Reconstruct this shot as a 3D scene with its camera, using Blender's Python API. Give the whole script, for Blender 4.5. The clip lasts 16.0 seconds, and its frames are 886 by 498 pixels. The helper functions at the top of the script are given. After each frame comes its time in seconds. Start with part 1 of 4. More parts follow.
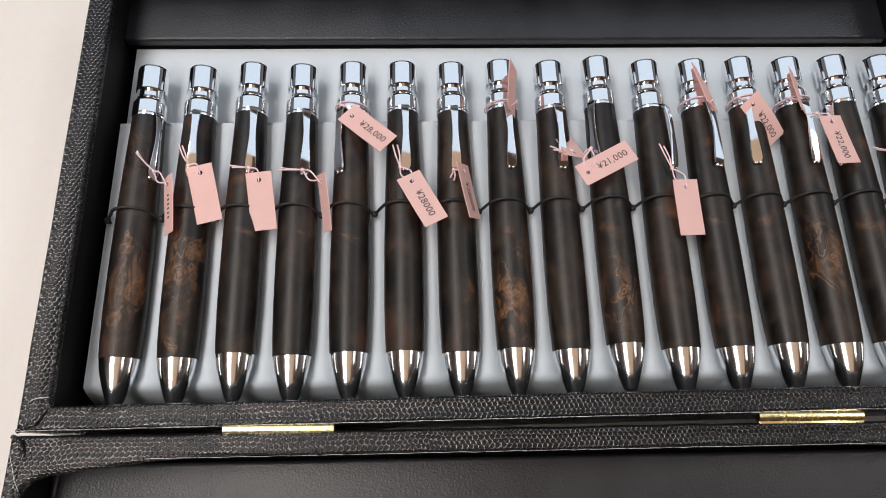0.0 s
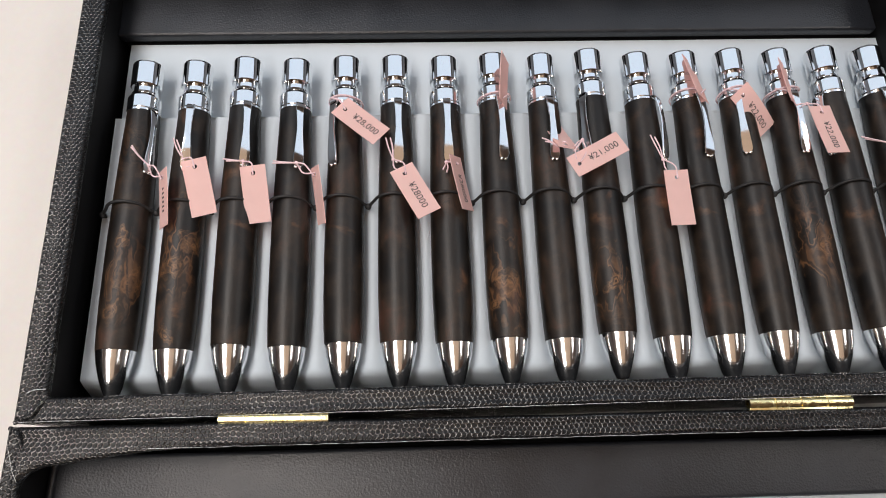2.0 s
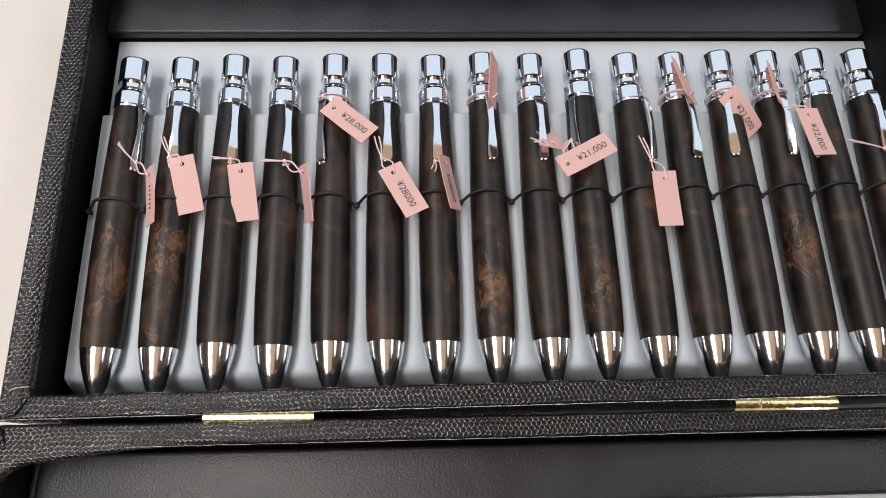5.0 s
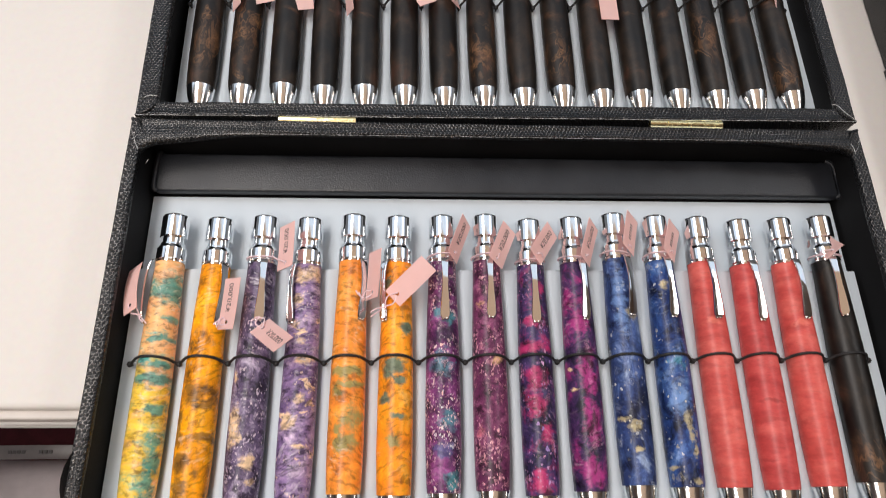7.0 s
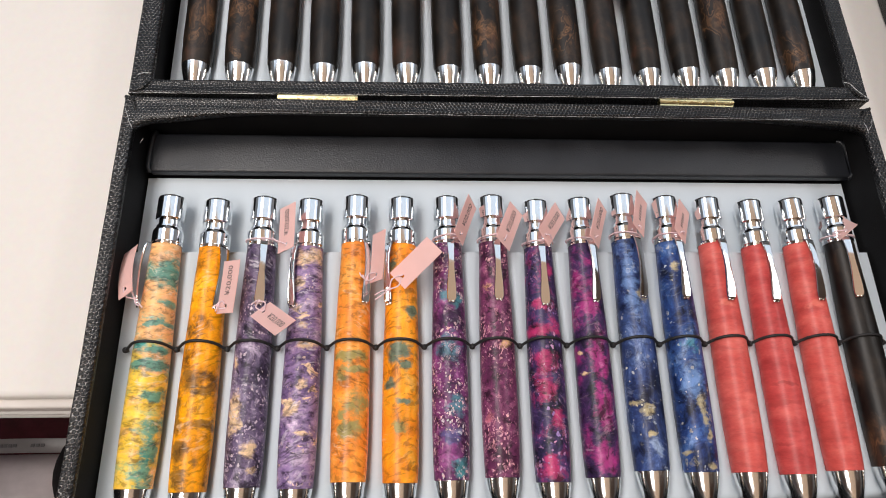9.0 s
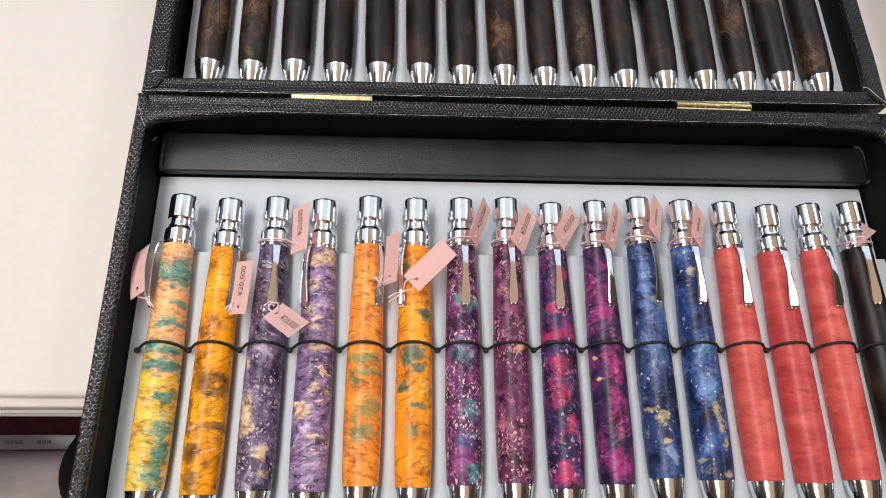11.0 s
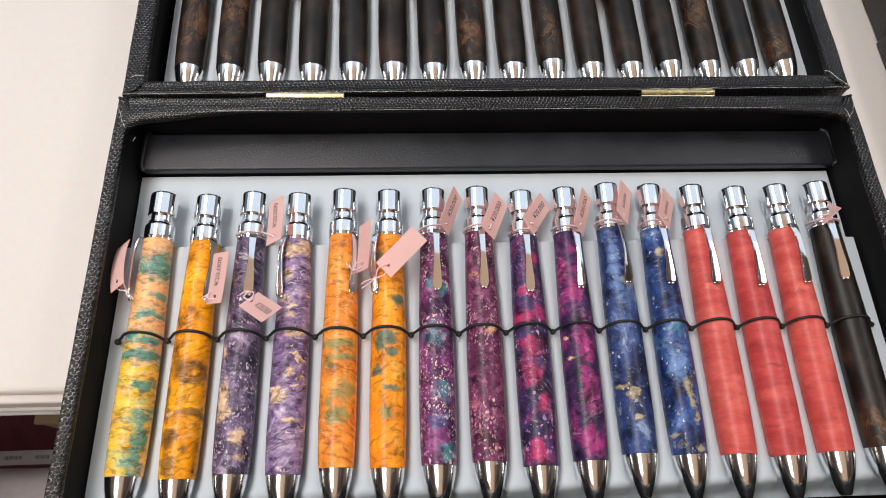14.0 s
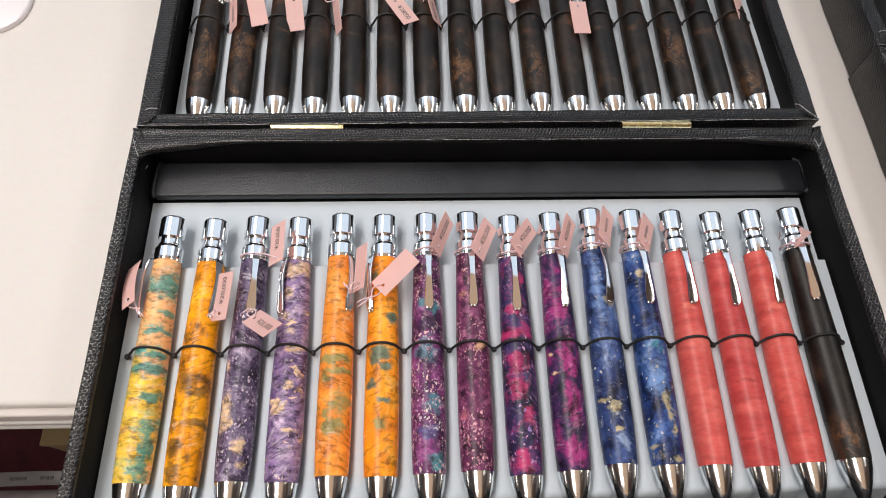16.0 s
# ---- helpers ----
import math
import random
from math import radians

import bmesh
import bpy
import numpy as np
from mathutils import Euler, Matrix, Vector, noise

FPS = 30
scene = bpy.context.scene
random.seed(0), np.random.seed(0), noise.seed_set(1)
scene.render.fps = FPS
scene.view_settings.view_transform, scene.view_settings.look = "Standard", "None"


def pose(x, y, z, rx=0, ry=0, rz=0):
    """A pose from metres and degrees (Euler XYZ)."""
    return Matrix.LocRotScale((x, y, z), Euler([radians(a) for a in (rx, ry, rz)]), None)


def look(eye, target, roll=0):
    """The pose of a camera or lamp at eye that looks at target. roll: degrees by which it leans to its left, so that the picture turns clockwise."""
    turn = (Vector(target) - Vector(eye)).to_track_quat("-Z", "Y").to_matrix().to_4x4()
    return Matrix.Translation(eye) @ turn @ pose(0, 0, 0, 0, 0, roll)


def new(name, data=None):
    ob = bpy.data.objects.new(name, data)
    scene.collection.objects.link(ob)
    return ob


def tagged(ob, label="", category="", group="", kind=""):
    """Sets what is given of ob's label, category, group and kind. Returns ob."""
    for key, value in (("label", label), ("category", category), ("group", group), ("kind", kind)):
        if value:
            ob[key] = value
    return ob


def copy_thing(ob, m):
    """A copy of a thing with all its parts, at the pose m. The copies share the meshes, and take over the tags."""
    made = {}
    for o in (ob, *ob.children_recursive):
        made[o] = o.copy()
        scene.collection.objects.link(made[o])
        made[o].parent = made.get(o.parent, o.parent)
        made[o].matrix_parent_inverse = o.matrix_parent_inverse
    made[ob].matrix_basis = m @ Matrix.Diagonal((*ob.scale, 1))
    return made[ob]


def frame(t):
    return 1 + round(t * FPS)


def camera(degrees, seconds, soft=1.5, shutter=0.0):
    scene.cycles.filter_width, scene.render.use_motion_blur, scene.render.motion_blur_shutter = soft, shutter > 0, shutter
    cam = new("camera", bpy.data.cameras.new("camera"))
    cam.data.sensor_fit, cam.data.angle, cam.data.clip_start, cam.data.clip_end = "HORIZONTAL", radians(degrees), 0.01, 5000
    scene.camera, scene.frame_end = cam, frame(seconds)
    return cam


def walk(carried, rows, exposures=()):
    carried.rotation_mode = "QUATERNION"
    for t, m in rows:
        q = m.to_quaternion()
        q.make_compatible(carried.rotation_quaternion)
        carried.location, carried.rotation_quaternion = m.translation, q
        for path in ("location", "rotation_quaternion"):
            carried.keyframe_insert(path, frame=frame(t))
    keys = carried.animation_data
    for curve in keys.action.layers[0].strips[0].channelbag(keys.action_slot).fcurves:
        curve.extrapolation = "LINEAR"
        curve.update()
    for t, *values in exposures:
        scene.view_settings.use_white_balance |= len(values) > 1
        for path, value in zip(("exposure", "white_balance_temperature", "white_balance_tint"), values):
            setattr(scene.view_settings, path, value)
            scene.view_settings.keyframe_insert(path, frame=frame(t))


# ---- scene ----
cam = camera(68.5, 16.0, 1.0, 0.4)
PATH = [
    (0, (-0.037, -0.011, 0.234), (0.032, 0.612, -1.665), 6.0),
    (0.5, (-0.036, -0.012, 0.234), (0.033, 0.615, -1.664), 5.8),
    (1, (-0.035, -0.013, 0.234), (0.034, 0.612, -1.665), 5.7),
    (1.5, (-0.035, -0.014, 0.235), (0.039, 0.616, -1.661), 5.9),
    (2, (-0.035, -0.014, 0.235), (0.036, 0.606, -1.665), 5.8),
    (2.5, (-0.035, -0.012, 0.232), (0.036, 0.606, -1.669), 5.8),
    (3, (-0.035, -0.01, 0.23), (0.033, 0.605, -1.671), 5.7),
    (5.3, (-0.032, -0.017, 0.237), (0.062, 0.611, -1.659), 8.1),
    (5.5, (-0.031, -0.027, 0.246), (0.067, 0.618, -1.645), 8.3),
    (6, (-0.034, -0.074, 0.264), (0.087, 0.595, -1.617), 10.2),
    (6.5, (-0.039, -0.118, 0.263), (0.077, 0.563, -1.614), 9.7),
    (7, (-0.04, -0.149, 0.274), (0.07, 0.566, -1.591), 8.9),
    (7.5, (-0.04, -0.158, 0.275), (0.074, 0.558, -1.589), 9.0),
    (8, (-0.043, -0.16, 0.271), (0.08, 0.556, -1.592), 9.5),
    (8.5, (-0.044, -0.153, 0.266), (0.09, 0.552, -1.6), 10.5),
    (11, (-0.049, -0.149, 0.263), (0.077, 0.547, -1.608), 10.7),
    (11.5, (-0.047, -0.148, 0.259), (0.072, 0.556, -1.609), 10.1),
    (12, (-0.052, -0.149, 0.263), (0.06, 0.579, -1.597), 9.2),
    (12.5, (-0.046, -0.16, 0.267), (0.056, 0.581, -1.588), 7.9),
    (13, (-0.042, -0.17, 0.271), (0.065, 0.595, -1.574), 7.6),
    (13.5, (-0.039, -0.167, 0.266), (0.062, 0.596, -1.58), 6.8),
    (14, (-0.035, -0.165, 0.264), (0.064, 0.603, -1.58), 6.3),
    (14.5, (-0.03, -0.163, 0.27), (0.068, 0.611, -1.572), 6.0),
    (15, (-0.02, -0.169, 0.273), (0.075, 0.625, -1.56), 5.6),
    (15.5, (-0.03, -0.167, 0.272), (0.056, 0.652, -1.551), 4.8),
    (16, (-0.031, -0.175, 0.277), (0.058, 0.681, -1.529), 5.1),
]
walk(cam, [(t, look(eye, target, roll)) for t, eye, target, roll in PATH])

# ---- world, lamps ----
world = bpy.data.worlds.new("room_air")
scene.world = world
world.use_nodes = True
world.node_tree.nodes["Background"].inputs[0].default_value = (0.9, 0.95, 1.0, 1)
world.node_tree.nodes["Background"].inputs[1].default_value = 0.015
scene.view_settings.exposure = 0.14
TABLE_H = 0.72          # the table top is z = 0, the floor lies this far below
CEIL = 1.95


def lamp(name, place, sx, sy, power, colour, rz=0):
    data = bpy.data.lights.new(name, "AREA")
    data.shape, data.size, data.size_y, data.energy, data.color = "RECTANGLE", sx, sy, power, colour
    ob = new(name, data)
    ob.matrix_world = pose(*place, 0, 0, rz)
    return ob


lamp("ceiling_lamp_right", (1.58, 0.25, CEIL - 0.03), 0.36, 1.5, 12, (1.0, 0.945, 0.90))
# added low lamp, unseen: its falloff stands in for shade over the right side
lamp("hanging_lamp_left", (-0.43, -0.12, 0.98), 0.34, 1.2, 10.4, (1.0, 0.93, 0.88))
lamp("ceiling_lamp_back", (0.0, 1.50, CEIL - 0.03), 5.8, 1.6, 26, (0.72, 0.85, 1.0))
# added warm panel in place of ceiling glow, for copper reflections in the noses
lamp("ceiling_lamp_front", (0.02, -0.55, CEIL - 0.03), 1.6, 2.9, 6.0, (1.0, 0.69, 0.47))
lamp("ceiling_lamp_entrance", (0.1, -2.45, CEIL - 0.03), 1.6, 0.5, 7, (1.0, 0.95, 0.90))


# ---- materials ----
class Mat:
    """A node material with a few short ways to add nodes."""

    def __init__(self, name, rough=0.5, metal=0.0, colour=(0.8, 0.8, 0.8)):
        self.m = bpy.data.materials.new(name)
        self.m.use_nodes = True
        self.t = self.m.node_tree
        self.b = self.t.nodes["Principled BSDF"]
        self.b.inputs["Roughness"].default_value = rough
        self.b.inputs["Metallic"].default_value = metal
        self.b.inputs["Base Color"].default_value = (*colour, 1)

    def node(self, kind, **kw):
        n = self.t.nodes.new(kind)
        for k, v in kw.items():
            if k in n.inputs:
                n.inputs[k].default_value = v
        return n

    def link(self, a, b):
        self.t.links.new(a, b)

    def coords(self, stretch=(1, 1, 1), shift=(0, 0, 0), vary=0.0):
        c = self.node("ShaderNodeTexCoord")
        m = self.node("ShaderNodeMapping")
        m.inputs["Scale"].default_value = stretch
        m.inputs["Location"].default_value = shift
        self.link(c.outputs["Object"], m.inputs["Vector"])
        out = m.outputs["Vector"]
        if vary:
            info = self.node("ShaderNodeObjectInfo")
            mul = self.node("ShaderNodeMath")
            mul.operation = "MULTIPLY"
            mul.inputs[1].default_value = vary
            self.link(info.outputs["Random"], mul.inputs[0])
            add = self.node("ShaderNodeVectorMath")
            add.operation = "ADD"
            self.link(out, add.inputs[0])
            self.link(mul.outputs[0], add.inputs[1])
            out = add.outputs[0]
        return out

    def noise(self, vec, scale, detail=4, rough=0.55, warp=0.0):
        n = self.node("ShaderNodeTexNoise", Scale=scale, Detail=detail, Roughness=rough, Distortion=warp)
        self.link(vec, n.inputs["Vector"])
        return n

    def ramp(self, fac, stops, mode="LINEAR"):
        r = self.node("ShaderNodeValToRGB")
        r.color_ramp.interpolation = mode
        e = r.color_ramp.elements
        while len(e) < len(stops):
            e.new(0.5)
        for el, (p, c) in zip(e, stops):
            el.position = p
            el.color = (*c, 1) if len(c) == 3 else c
        self.link(fac, r.inputs["Fac"])
        return r.outputs["Color"]

    def mix(self, fac, a, b):
        m = self.node("ShaderNodeMix")
        m.data_type = "RGBA"
        if isinstance(fac, (int, float)):
            m.inputs["Factor"].default_value = fac
        else:
            self.link(fac, m.inputs["Factor"])
        for sock, v in ((m.inputs[6], a), (m.inputs[7], b)):
            if isinstance(v, tuple):
                sock.default_value = (*v, 1)
            else:
                self.link(v, sock)
        return m.outputs[2]

    def base(self, col):
        self.link(col, self.b.inputs["Base Color"])

    def bump(self, height, strength=0.3, dist=0.001):
        n = self.node("ShaderNodeBump", Strength=strength, Distance=dist)
        self.link(height, n.inputs["Height"])
        self.link(n.outputs["Normal"], self.b.inputs["Normal"])


def lizard():
    """Black embossed leather: offset rows of round matt pits in a raised, polished, lumpy net."""
    k = Mat("lizard_leather", 0.3)
    v = k.coords()
    # upright faces take their scales from the height
    cut = k.node("ShaderNodeSeparateXYZ")
    k.link(v, cut.inputs[0])
    lift = k.node("ShaderNodeCombineXYZ")
    k.link(cut.outputs["Z"], lift.inputs["X"])
    k.link(cut.outputs["Z"], lift.inputs["Y"])

    def vector(kind, p, q, third=None):
        n = k.node("ShaderNodeVectorMath")
        n.operation = kind
        for sock, value in zip(n.inputs, (p, q, third)):
            if isinstance(value, tuple):
                sock.default_value = value
            elif value is not None:
                k.link(value, sock)
        return n.outputs["Value"] if kind == "LENGTH" else n.outputs["Vector"]

    bent = swirled(k, swirled(k, vector("ADD", v, lift.outputs[0]), 60, 0.0034), 420, 0.0008)
    grid = vector("MULTIPLY", bent, (650.0, 680.0, 0.0))
    half = (0.5, 0.866, 0.5)
    low = (-0.5, -0.866, -0.5)
    one = vector("LENGTH", vector("WRAP", grid, half, low), None)
    two = vector("LENGTH", vector("WRAP", vector("ADD", grid, (0.5, 0.866, 0.0)), half, low), None)
    near = k.node("ShaderNodeMath")
    near.operation = "MINIMUM"
    k.link(one, near.inputs[0])
    k.link(two, near.inputs[1])
    d = near.outputs[0]
    net = k.ramp(d, [(0.30, (0, 0, 0)), (0.40, (0.35,) * 3), (0.47, (1, 1, 1))])
    h = k.ramp(d, [(0.0, (0.40,) * 3), (0.22, (0.28,) * 3), (0.33, (0.35,) * 3), (0.42, (0.75,) * 3), (0.50, (1, 1, 1)), (0.58, (0.9,) * 3)])
    lump = k.noise(v, 1300, 2)
    depth = k.ramp(k.noise(v, 55, 3).outputs["Fac"], [(0.32, (0.55,) * 3), (0.62, (1, 1, 1))])
    k.bump(k.mix(0.28, times(k, h, depth), lump.outputs["Color"]), 1.0, 0.00026)
    k.base(k.ramp(k.noise(v, 35, 3).outputs["Fac"], [(0.3, (0.0045, 0.0047, 0.0055)), (0.7, (0.0090, 0.0093, 0.0105))]))
    wear = k.noise(v, 90, 4)
    k.link(k.mix(net, (0.34, 0.34, 0.34), k.ramp(wear.outputs["Fac"], [(0.35, (0.10,) * 3), (0.7, (0.18,) * 3)])), k.b.inputs["Roughness"])
    k.link(k.mix(net, (0.26, 0.26, 0.26), (1.0, 1.0, 1.0)), k.b.inputs["Specular IOR Level"])
    return k.m


def lining():
    k = Mat("black_lining", 0.7)
    k.b.inputs["Specular IOR Level"].default_value = 0.18
    v = k.coords()
    n = k.noise(v, 1400, 3)
    w = k.noise(v, 40, 3)
    k.base(k.ramp(w.outputs["Fac"], [(0.3, (0.0045, 0.0045, 0.0052)), (0.7, (0.009, 0.009, 0.0100))]))
    k.bump(n.outputs["Fac"], 0.25, 0.0003)
    return k.m


def pad_leather():
    k = Mat("black_pad_leather", 0.42)
    k.b.inputs["Specular IOR Level"].default_value = 0.48
    v = k.coords()
    cell = k.node("ShaderNodeTexVoronoi", Scale=1500.0)
    k.link(v, cell.inputs["Vector"])
    w = k.noise(v, 50, 4)
    k.base(k.ramp(w.outputs["Fac"], [(0.32, (0.0095, 0.0108, 0.0140)), (0.68, (0.0185, 0.0208, 0.0262))]))
    k.link(k.ramp(w.outputs["Fac"], [(0.3, (0.32,) * 3), (0.7, (0.44,) * 3)]), k.b.inputs["Roughness"])
    k.bump(k.mix(0.6, cell.outputs["Distance"], k.noise(v, 1500, 3).outputs["Fac"]), 0.65, 0.00025)
    return k.m


def chrome(name="chrome", low=0.05, high=0.09):
    k = Mat(name, 0.06, 1.0, (0.86, 0.87, 0.88))
    v = k.coords(vary=1.0)
    n = k.noise(v, 400, 3)
    k.link(k.ramp(n.outputs["Fac"], [(0.35, (low,) * 3), (0.7, (high,) * 3)]), k.b.inputs["Roughness"])
    return k.m


def brass():
    k = Mat("brass", 0.25, 1.0, (0.93, 0.82, 0.46))
    v = k.coords()
    n = k.noise(v, 600, 3)
    k.link(k.ramp(n.outputs["Fac"], [(0.3, (0.15,) * 3), (0.7, (0.32,) * 3)]), k.b.inputs["Roughness"])
    return k.m


def flock():
    k = Mat("grey_blue_tray", 0.75)
    v = k.coords()
    n = k.noise(v, 2500, 2)
    w = k.noise(v, 25, 4)
    k.base(k.ramp(w.outputs["Fac"], [(0.3, (0.515, 0.585, 0.645)), (0.7, (0.555, 0.62, 0.68))]))
    k.bump(n.outputs["Fac"], 0.12, 0.0002)
    return k.m


def table_white():
    k = Mat("white_laminate", 0.42)
    v = k.coords()
    w = k.noise(v, 3, 5)
    s = k.noise(v, 300, 2)
    c = k.ramp(w.outputs["Fac"], [(0.3, (0.665, 0.635, 0.605)), (0.7, (0.70, 0.67, 0.64))])
    k.base(k.mix(0.06, c, s.outputs["Color"]))
    k.bump(s.outputs["Fac"], 0.05, 0.0003)
    return k.m


def plain(name, colour, rough=0.6, metal=0.0, vary=0.12, scale=30.0):
    k = Mat(name, rough, metal)
    v = k.coords()
    n = k.noise(v, scale, 5)
    a = tuple(c * (1 - vary) for c in colour)
    b = tuple(min(1, c * (1 + vary)) for c in colour)
    k.base(k.ramp(n.outputs["Fac"], [(0.3, a), (0.7, b)]))
    k.bump(n.outputs["Fac"], 0.08, 0.001)
    return k.m


def times(k, a, b, fac=1.0):
    """Multiplies two colours."""
    m = k.node("ShaderNodeMix")
    m.data_type, m.blend_type = "RGBA", "MULTIPLY"
    m.inputs["Factor"].default_value = fac
    k.link(a, m.inputs[6])
    k.link(b, m.inputs[7])
    return m.outputs[2]


def swirled(k, v, scale, amount):
    """Coordinates drawn out by a slow noise, for burr figure."""
    w = k.noise(v, scale, 3, 0.5)
    sub = k.node("ShaderNodeVectorMath")
    sub.operation = "SUBTRACT"
    sub.inputs[1].default_value = (0.5, 0.5, 0.5)
    k.link(w.outputs["Color"], sub.inputs[0])
    sc = k.node("ShaderNodeVectorMath")
    sc.operation = "SCALE"
    sc.inputs["Scale"].default_value = amount
    k.link(sub.outputs[0], sc.inputs[0])
    add = k.node("ShaderNodeVectorMath")
    add.operation = "ADD"
    k.link(v, add.inputs[0])
    k.link(sc.outputs[0], add.inputs[1])
    return add.outputs[0]


def eyes(k, v, size, least, seed, count):
    """Rings round scattered centres, as knots and bud eyes show them; black elsewhere."""
    cell = k.node("ShaderNodeTexVoronoi", Scale=size)
    k.link(v, cell.inputs["Vector"])
    pick = k.node("ShaderNodeSeparateColor")
    k.link(cell.outputs["Color"], pick.inputs[0])
    turns = k.node("ShaderNodeMath")
    turns.operation = "MULTIPLY"
    turns.inputs[1].default_value = count
    k.link(cell.outputs["Distance"], turns.inputs[0])
    saw = k.node("ShaderNodeMath")
    saw.operation = "FRACT"
    k.link(turns.outputs[0], saw.inputs[0])
    ring = k.ramp(saw.outputs[0], [(0.0, (0, 0, 0)), (0.35, (0.12,) * 3), (0.7, (1, 1, 1)), (0.95, (0, 0, 0))])
    near = k.ramp(cell.outputs["Distance"], [(0.06, (0.1,) * 3), (0.16, (1, 1, 1)), (0.30, (0.7,) * 3), (0.46, (0, 0, 0))])
    some = k.ramp(pick.outputs[0], [(least, (0, 0, 0)), (min(1.0, least + 0.12), (1, 1, 1))])
    return times(k, times(k, ring, near), some)


def on_barrel(u, f, turn):
    """The place on a barrel's skin: u across what shows of it (-1 to 1), f along it from the nose (0 to 1); turn: how far the pen is rolled."""
    a = math.asin(max(-1.0, min(1.0, u))) - radians(turn)
    return (0.0064 * math.sin(a), 0.087 * f * (0.93 + 0.07 * f), 0.0064 * math.cos(a))


def reach(k, v, centre, across, along):
    """How far a point lies from a place on the barrel: 0 there, 1 at an oval of that size."""
    off = k.node("ShaderNodeVectorMath")
    off.operation = "SUBTRACT"
    off.inputs[1].default_value = centre
    k.link(v, off.inputs[0])
    grown = k.node("ShaderNodeVectorMath")
    grown.operation = "MULTIPLY"
    grown.inputs[1].default_value = (1 / across, 1 / along, 1 / across)
    k.link(off.outputs[0], grown.inputs[0])
    size = k.node("ShaderNodeVectorMath")
    size.operation = "LENGTH"
    k.link(grown.outputs[0], size.inputs[0])
    return size.outputs["Value"]


def ragged(k, d, rag, amount):
    """Adds a fine noise to a distance."""
    m = k.node("ShaderNodeMath")
    m.operation = "MULTIPLY_ADD"
    m.inputs[1].default_value = amount
    k.link(rag, m.inputs[0])
    k.link(d, m.inputs[2])
    out = k.node("ShaderNodeMath")
    out.operation = "SUBTRACT"
    out.inputs[1].default_value = 0.5 * amount
    k.link(m.outputs[0], out.inputs[0])
    return out.outputs[0]


def dark_wood(name, figure, seed, turn=0.0, knots=(), clouds=()):
    """Nearly black stabilised burr: smoky brown clouds; knots (u, f, size) are tan ringed eyes, clouds (u, f, across, along) brown patches."""
    k = Mat(name, 0.42)
    k.b.inputs["Specular IOR Level"].default_value = 0.42
    v = k.coords((1, 0.8, 1), (seed * 1.37, seed * 0.71, seed * 2.13))
    sv = swirled(k, v, 70, 0.022)
    big = k.noise(sv, 70, 7, 0.6)
    c = k.ramp(big.outputs["Fac"], [(0.36, (0.0030, 0.0025, 0.0022)), (0.47, (0.0075, 0.0054, 0.0042)),
                                    (0.58, (0.024, 0.0160, 0.0108)), (0.70, (0.055 + 0.030 * figure, 0.024 + 0.014 * figure, 0.016 + 0.005 * figure))])
    rings = k.noise(sv, 75, 4, 0.5, 1.6)
    lines = k.ramp(rings.outputs["Fac"], [(0.42, (0, 0, 0)), (0.455, (0.5,) * 3), (0.48, (0.1,) * 3), (0.51, (0.08,) * 3), (0.535, (0.7,) * 3), (0.58, (0.35,) * 3), (0.64, (0.2,) * 3), (0.70, (0, 0, 0))])
    patch = k.noise(v, 45, 2, 0.5, 0.5)
    spots = k.ramp(patch.outputs["Fac"], [(0.62 - 0.12 * figure, (0, 0, 0)), (0.78 - 0.12 * figure, (0.55,) * 3)])
    c = k.mix(times(k, lines, spots), c, (0.110, 0.060, 0.034))
    bent = swirled(k, swirled(k, k.coords(), 120, 0.0125), 480, 0.0026)
    rag = k.noise(k.coords(shift=(seed, 0, seed)), 300, 4, 0.6).outputs["Fac"]
    for u, f, across, along in clouds:
        d = ragged(k, reach(k, bent, on_barrel(u, f, turn), 0.001 * across, 0.001 * along), rag, 1.3)
        c = k.mix(k.ramp(d, [(0.2, (0.75,) * 3), (1.15, (0, 0, 0))]), c, k.ramp(rag, [(0.4, (0.040, 0.019, 0.010)), (0.62, (0.150, 0.070, 0.034))]))
    if knots:
        flow = k.noise(swirled(k, k.coords((1, 0.45, 1), (seed * 3.1, 0, seed)), 120, 0.0090), 210, 2, 0.4)
        wisps = k.ramp(flow.outputs["Fac"], [(0.46, (0, 0, 0)), (0.49, (0.75,) * 3), (0.52, (0.1,) * 3), (0.56, (0, 0, 0)), (0.60, (0.5,) * 3), (0.66, (0.15,) * 3)])
        u, f, size = knots[0]
        d = reach(k, bent, on_barrel(0.0, f, turn), 0.010, 0.0056 * size)
        c = k.mix(times(k, wisps, k.ramp(ragged(k, d, rag, 0.9), [(0.35, (1, 1, 1)), (1.2, (0, 0, 0))])), c, (0.19, 0.092, 0.042))
    for u, f, size in knots:
        d = ragged(k, reach(k, bent, on_barrel(u, f, turn), 0.0012 * size, 0.0015 * size), rag, 0.55)
        ring = k.ramp(d, [(0.10, (0.05,) * 3), (0.20, (0.95,) * 3), (0.34, (0.75,) * 3), (0.44, (0.12,) * 3), (0.58, (0.25,) * 3), (0.70, (0.85,) * 3), (0.80, (0.2,) * 3), (0.95, (0.35,) * 3), (1.05, (0, 0, 0))])
        c = k.mix(ring, c, k.ramp(rag, [(0.36, (0.045, 0.023, 0.012)), (0.62, (0.21, 0.105, 0.046))]))
    fine = k.noise(k.coords((1, 0.15, 1), (seed, seed, 0)), 900, 4, 0.6)
    c = times(k, c, k.ramp(fine.outputs["Fac"], [(0.35, (0.72, 0.70, 0.69)), (0.62, (1.15, 1.12, 1.1))]), 0.5)
    k.base(c)
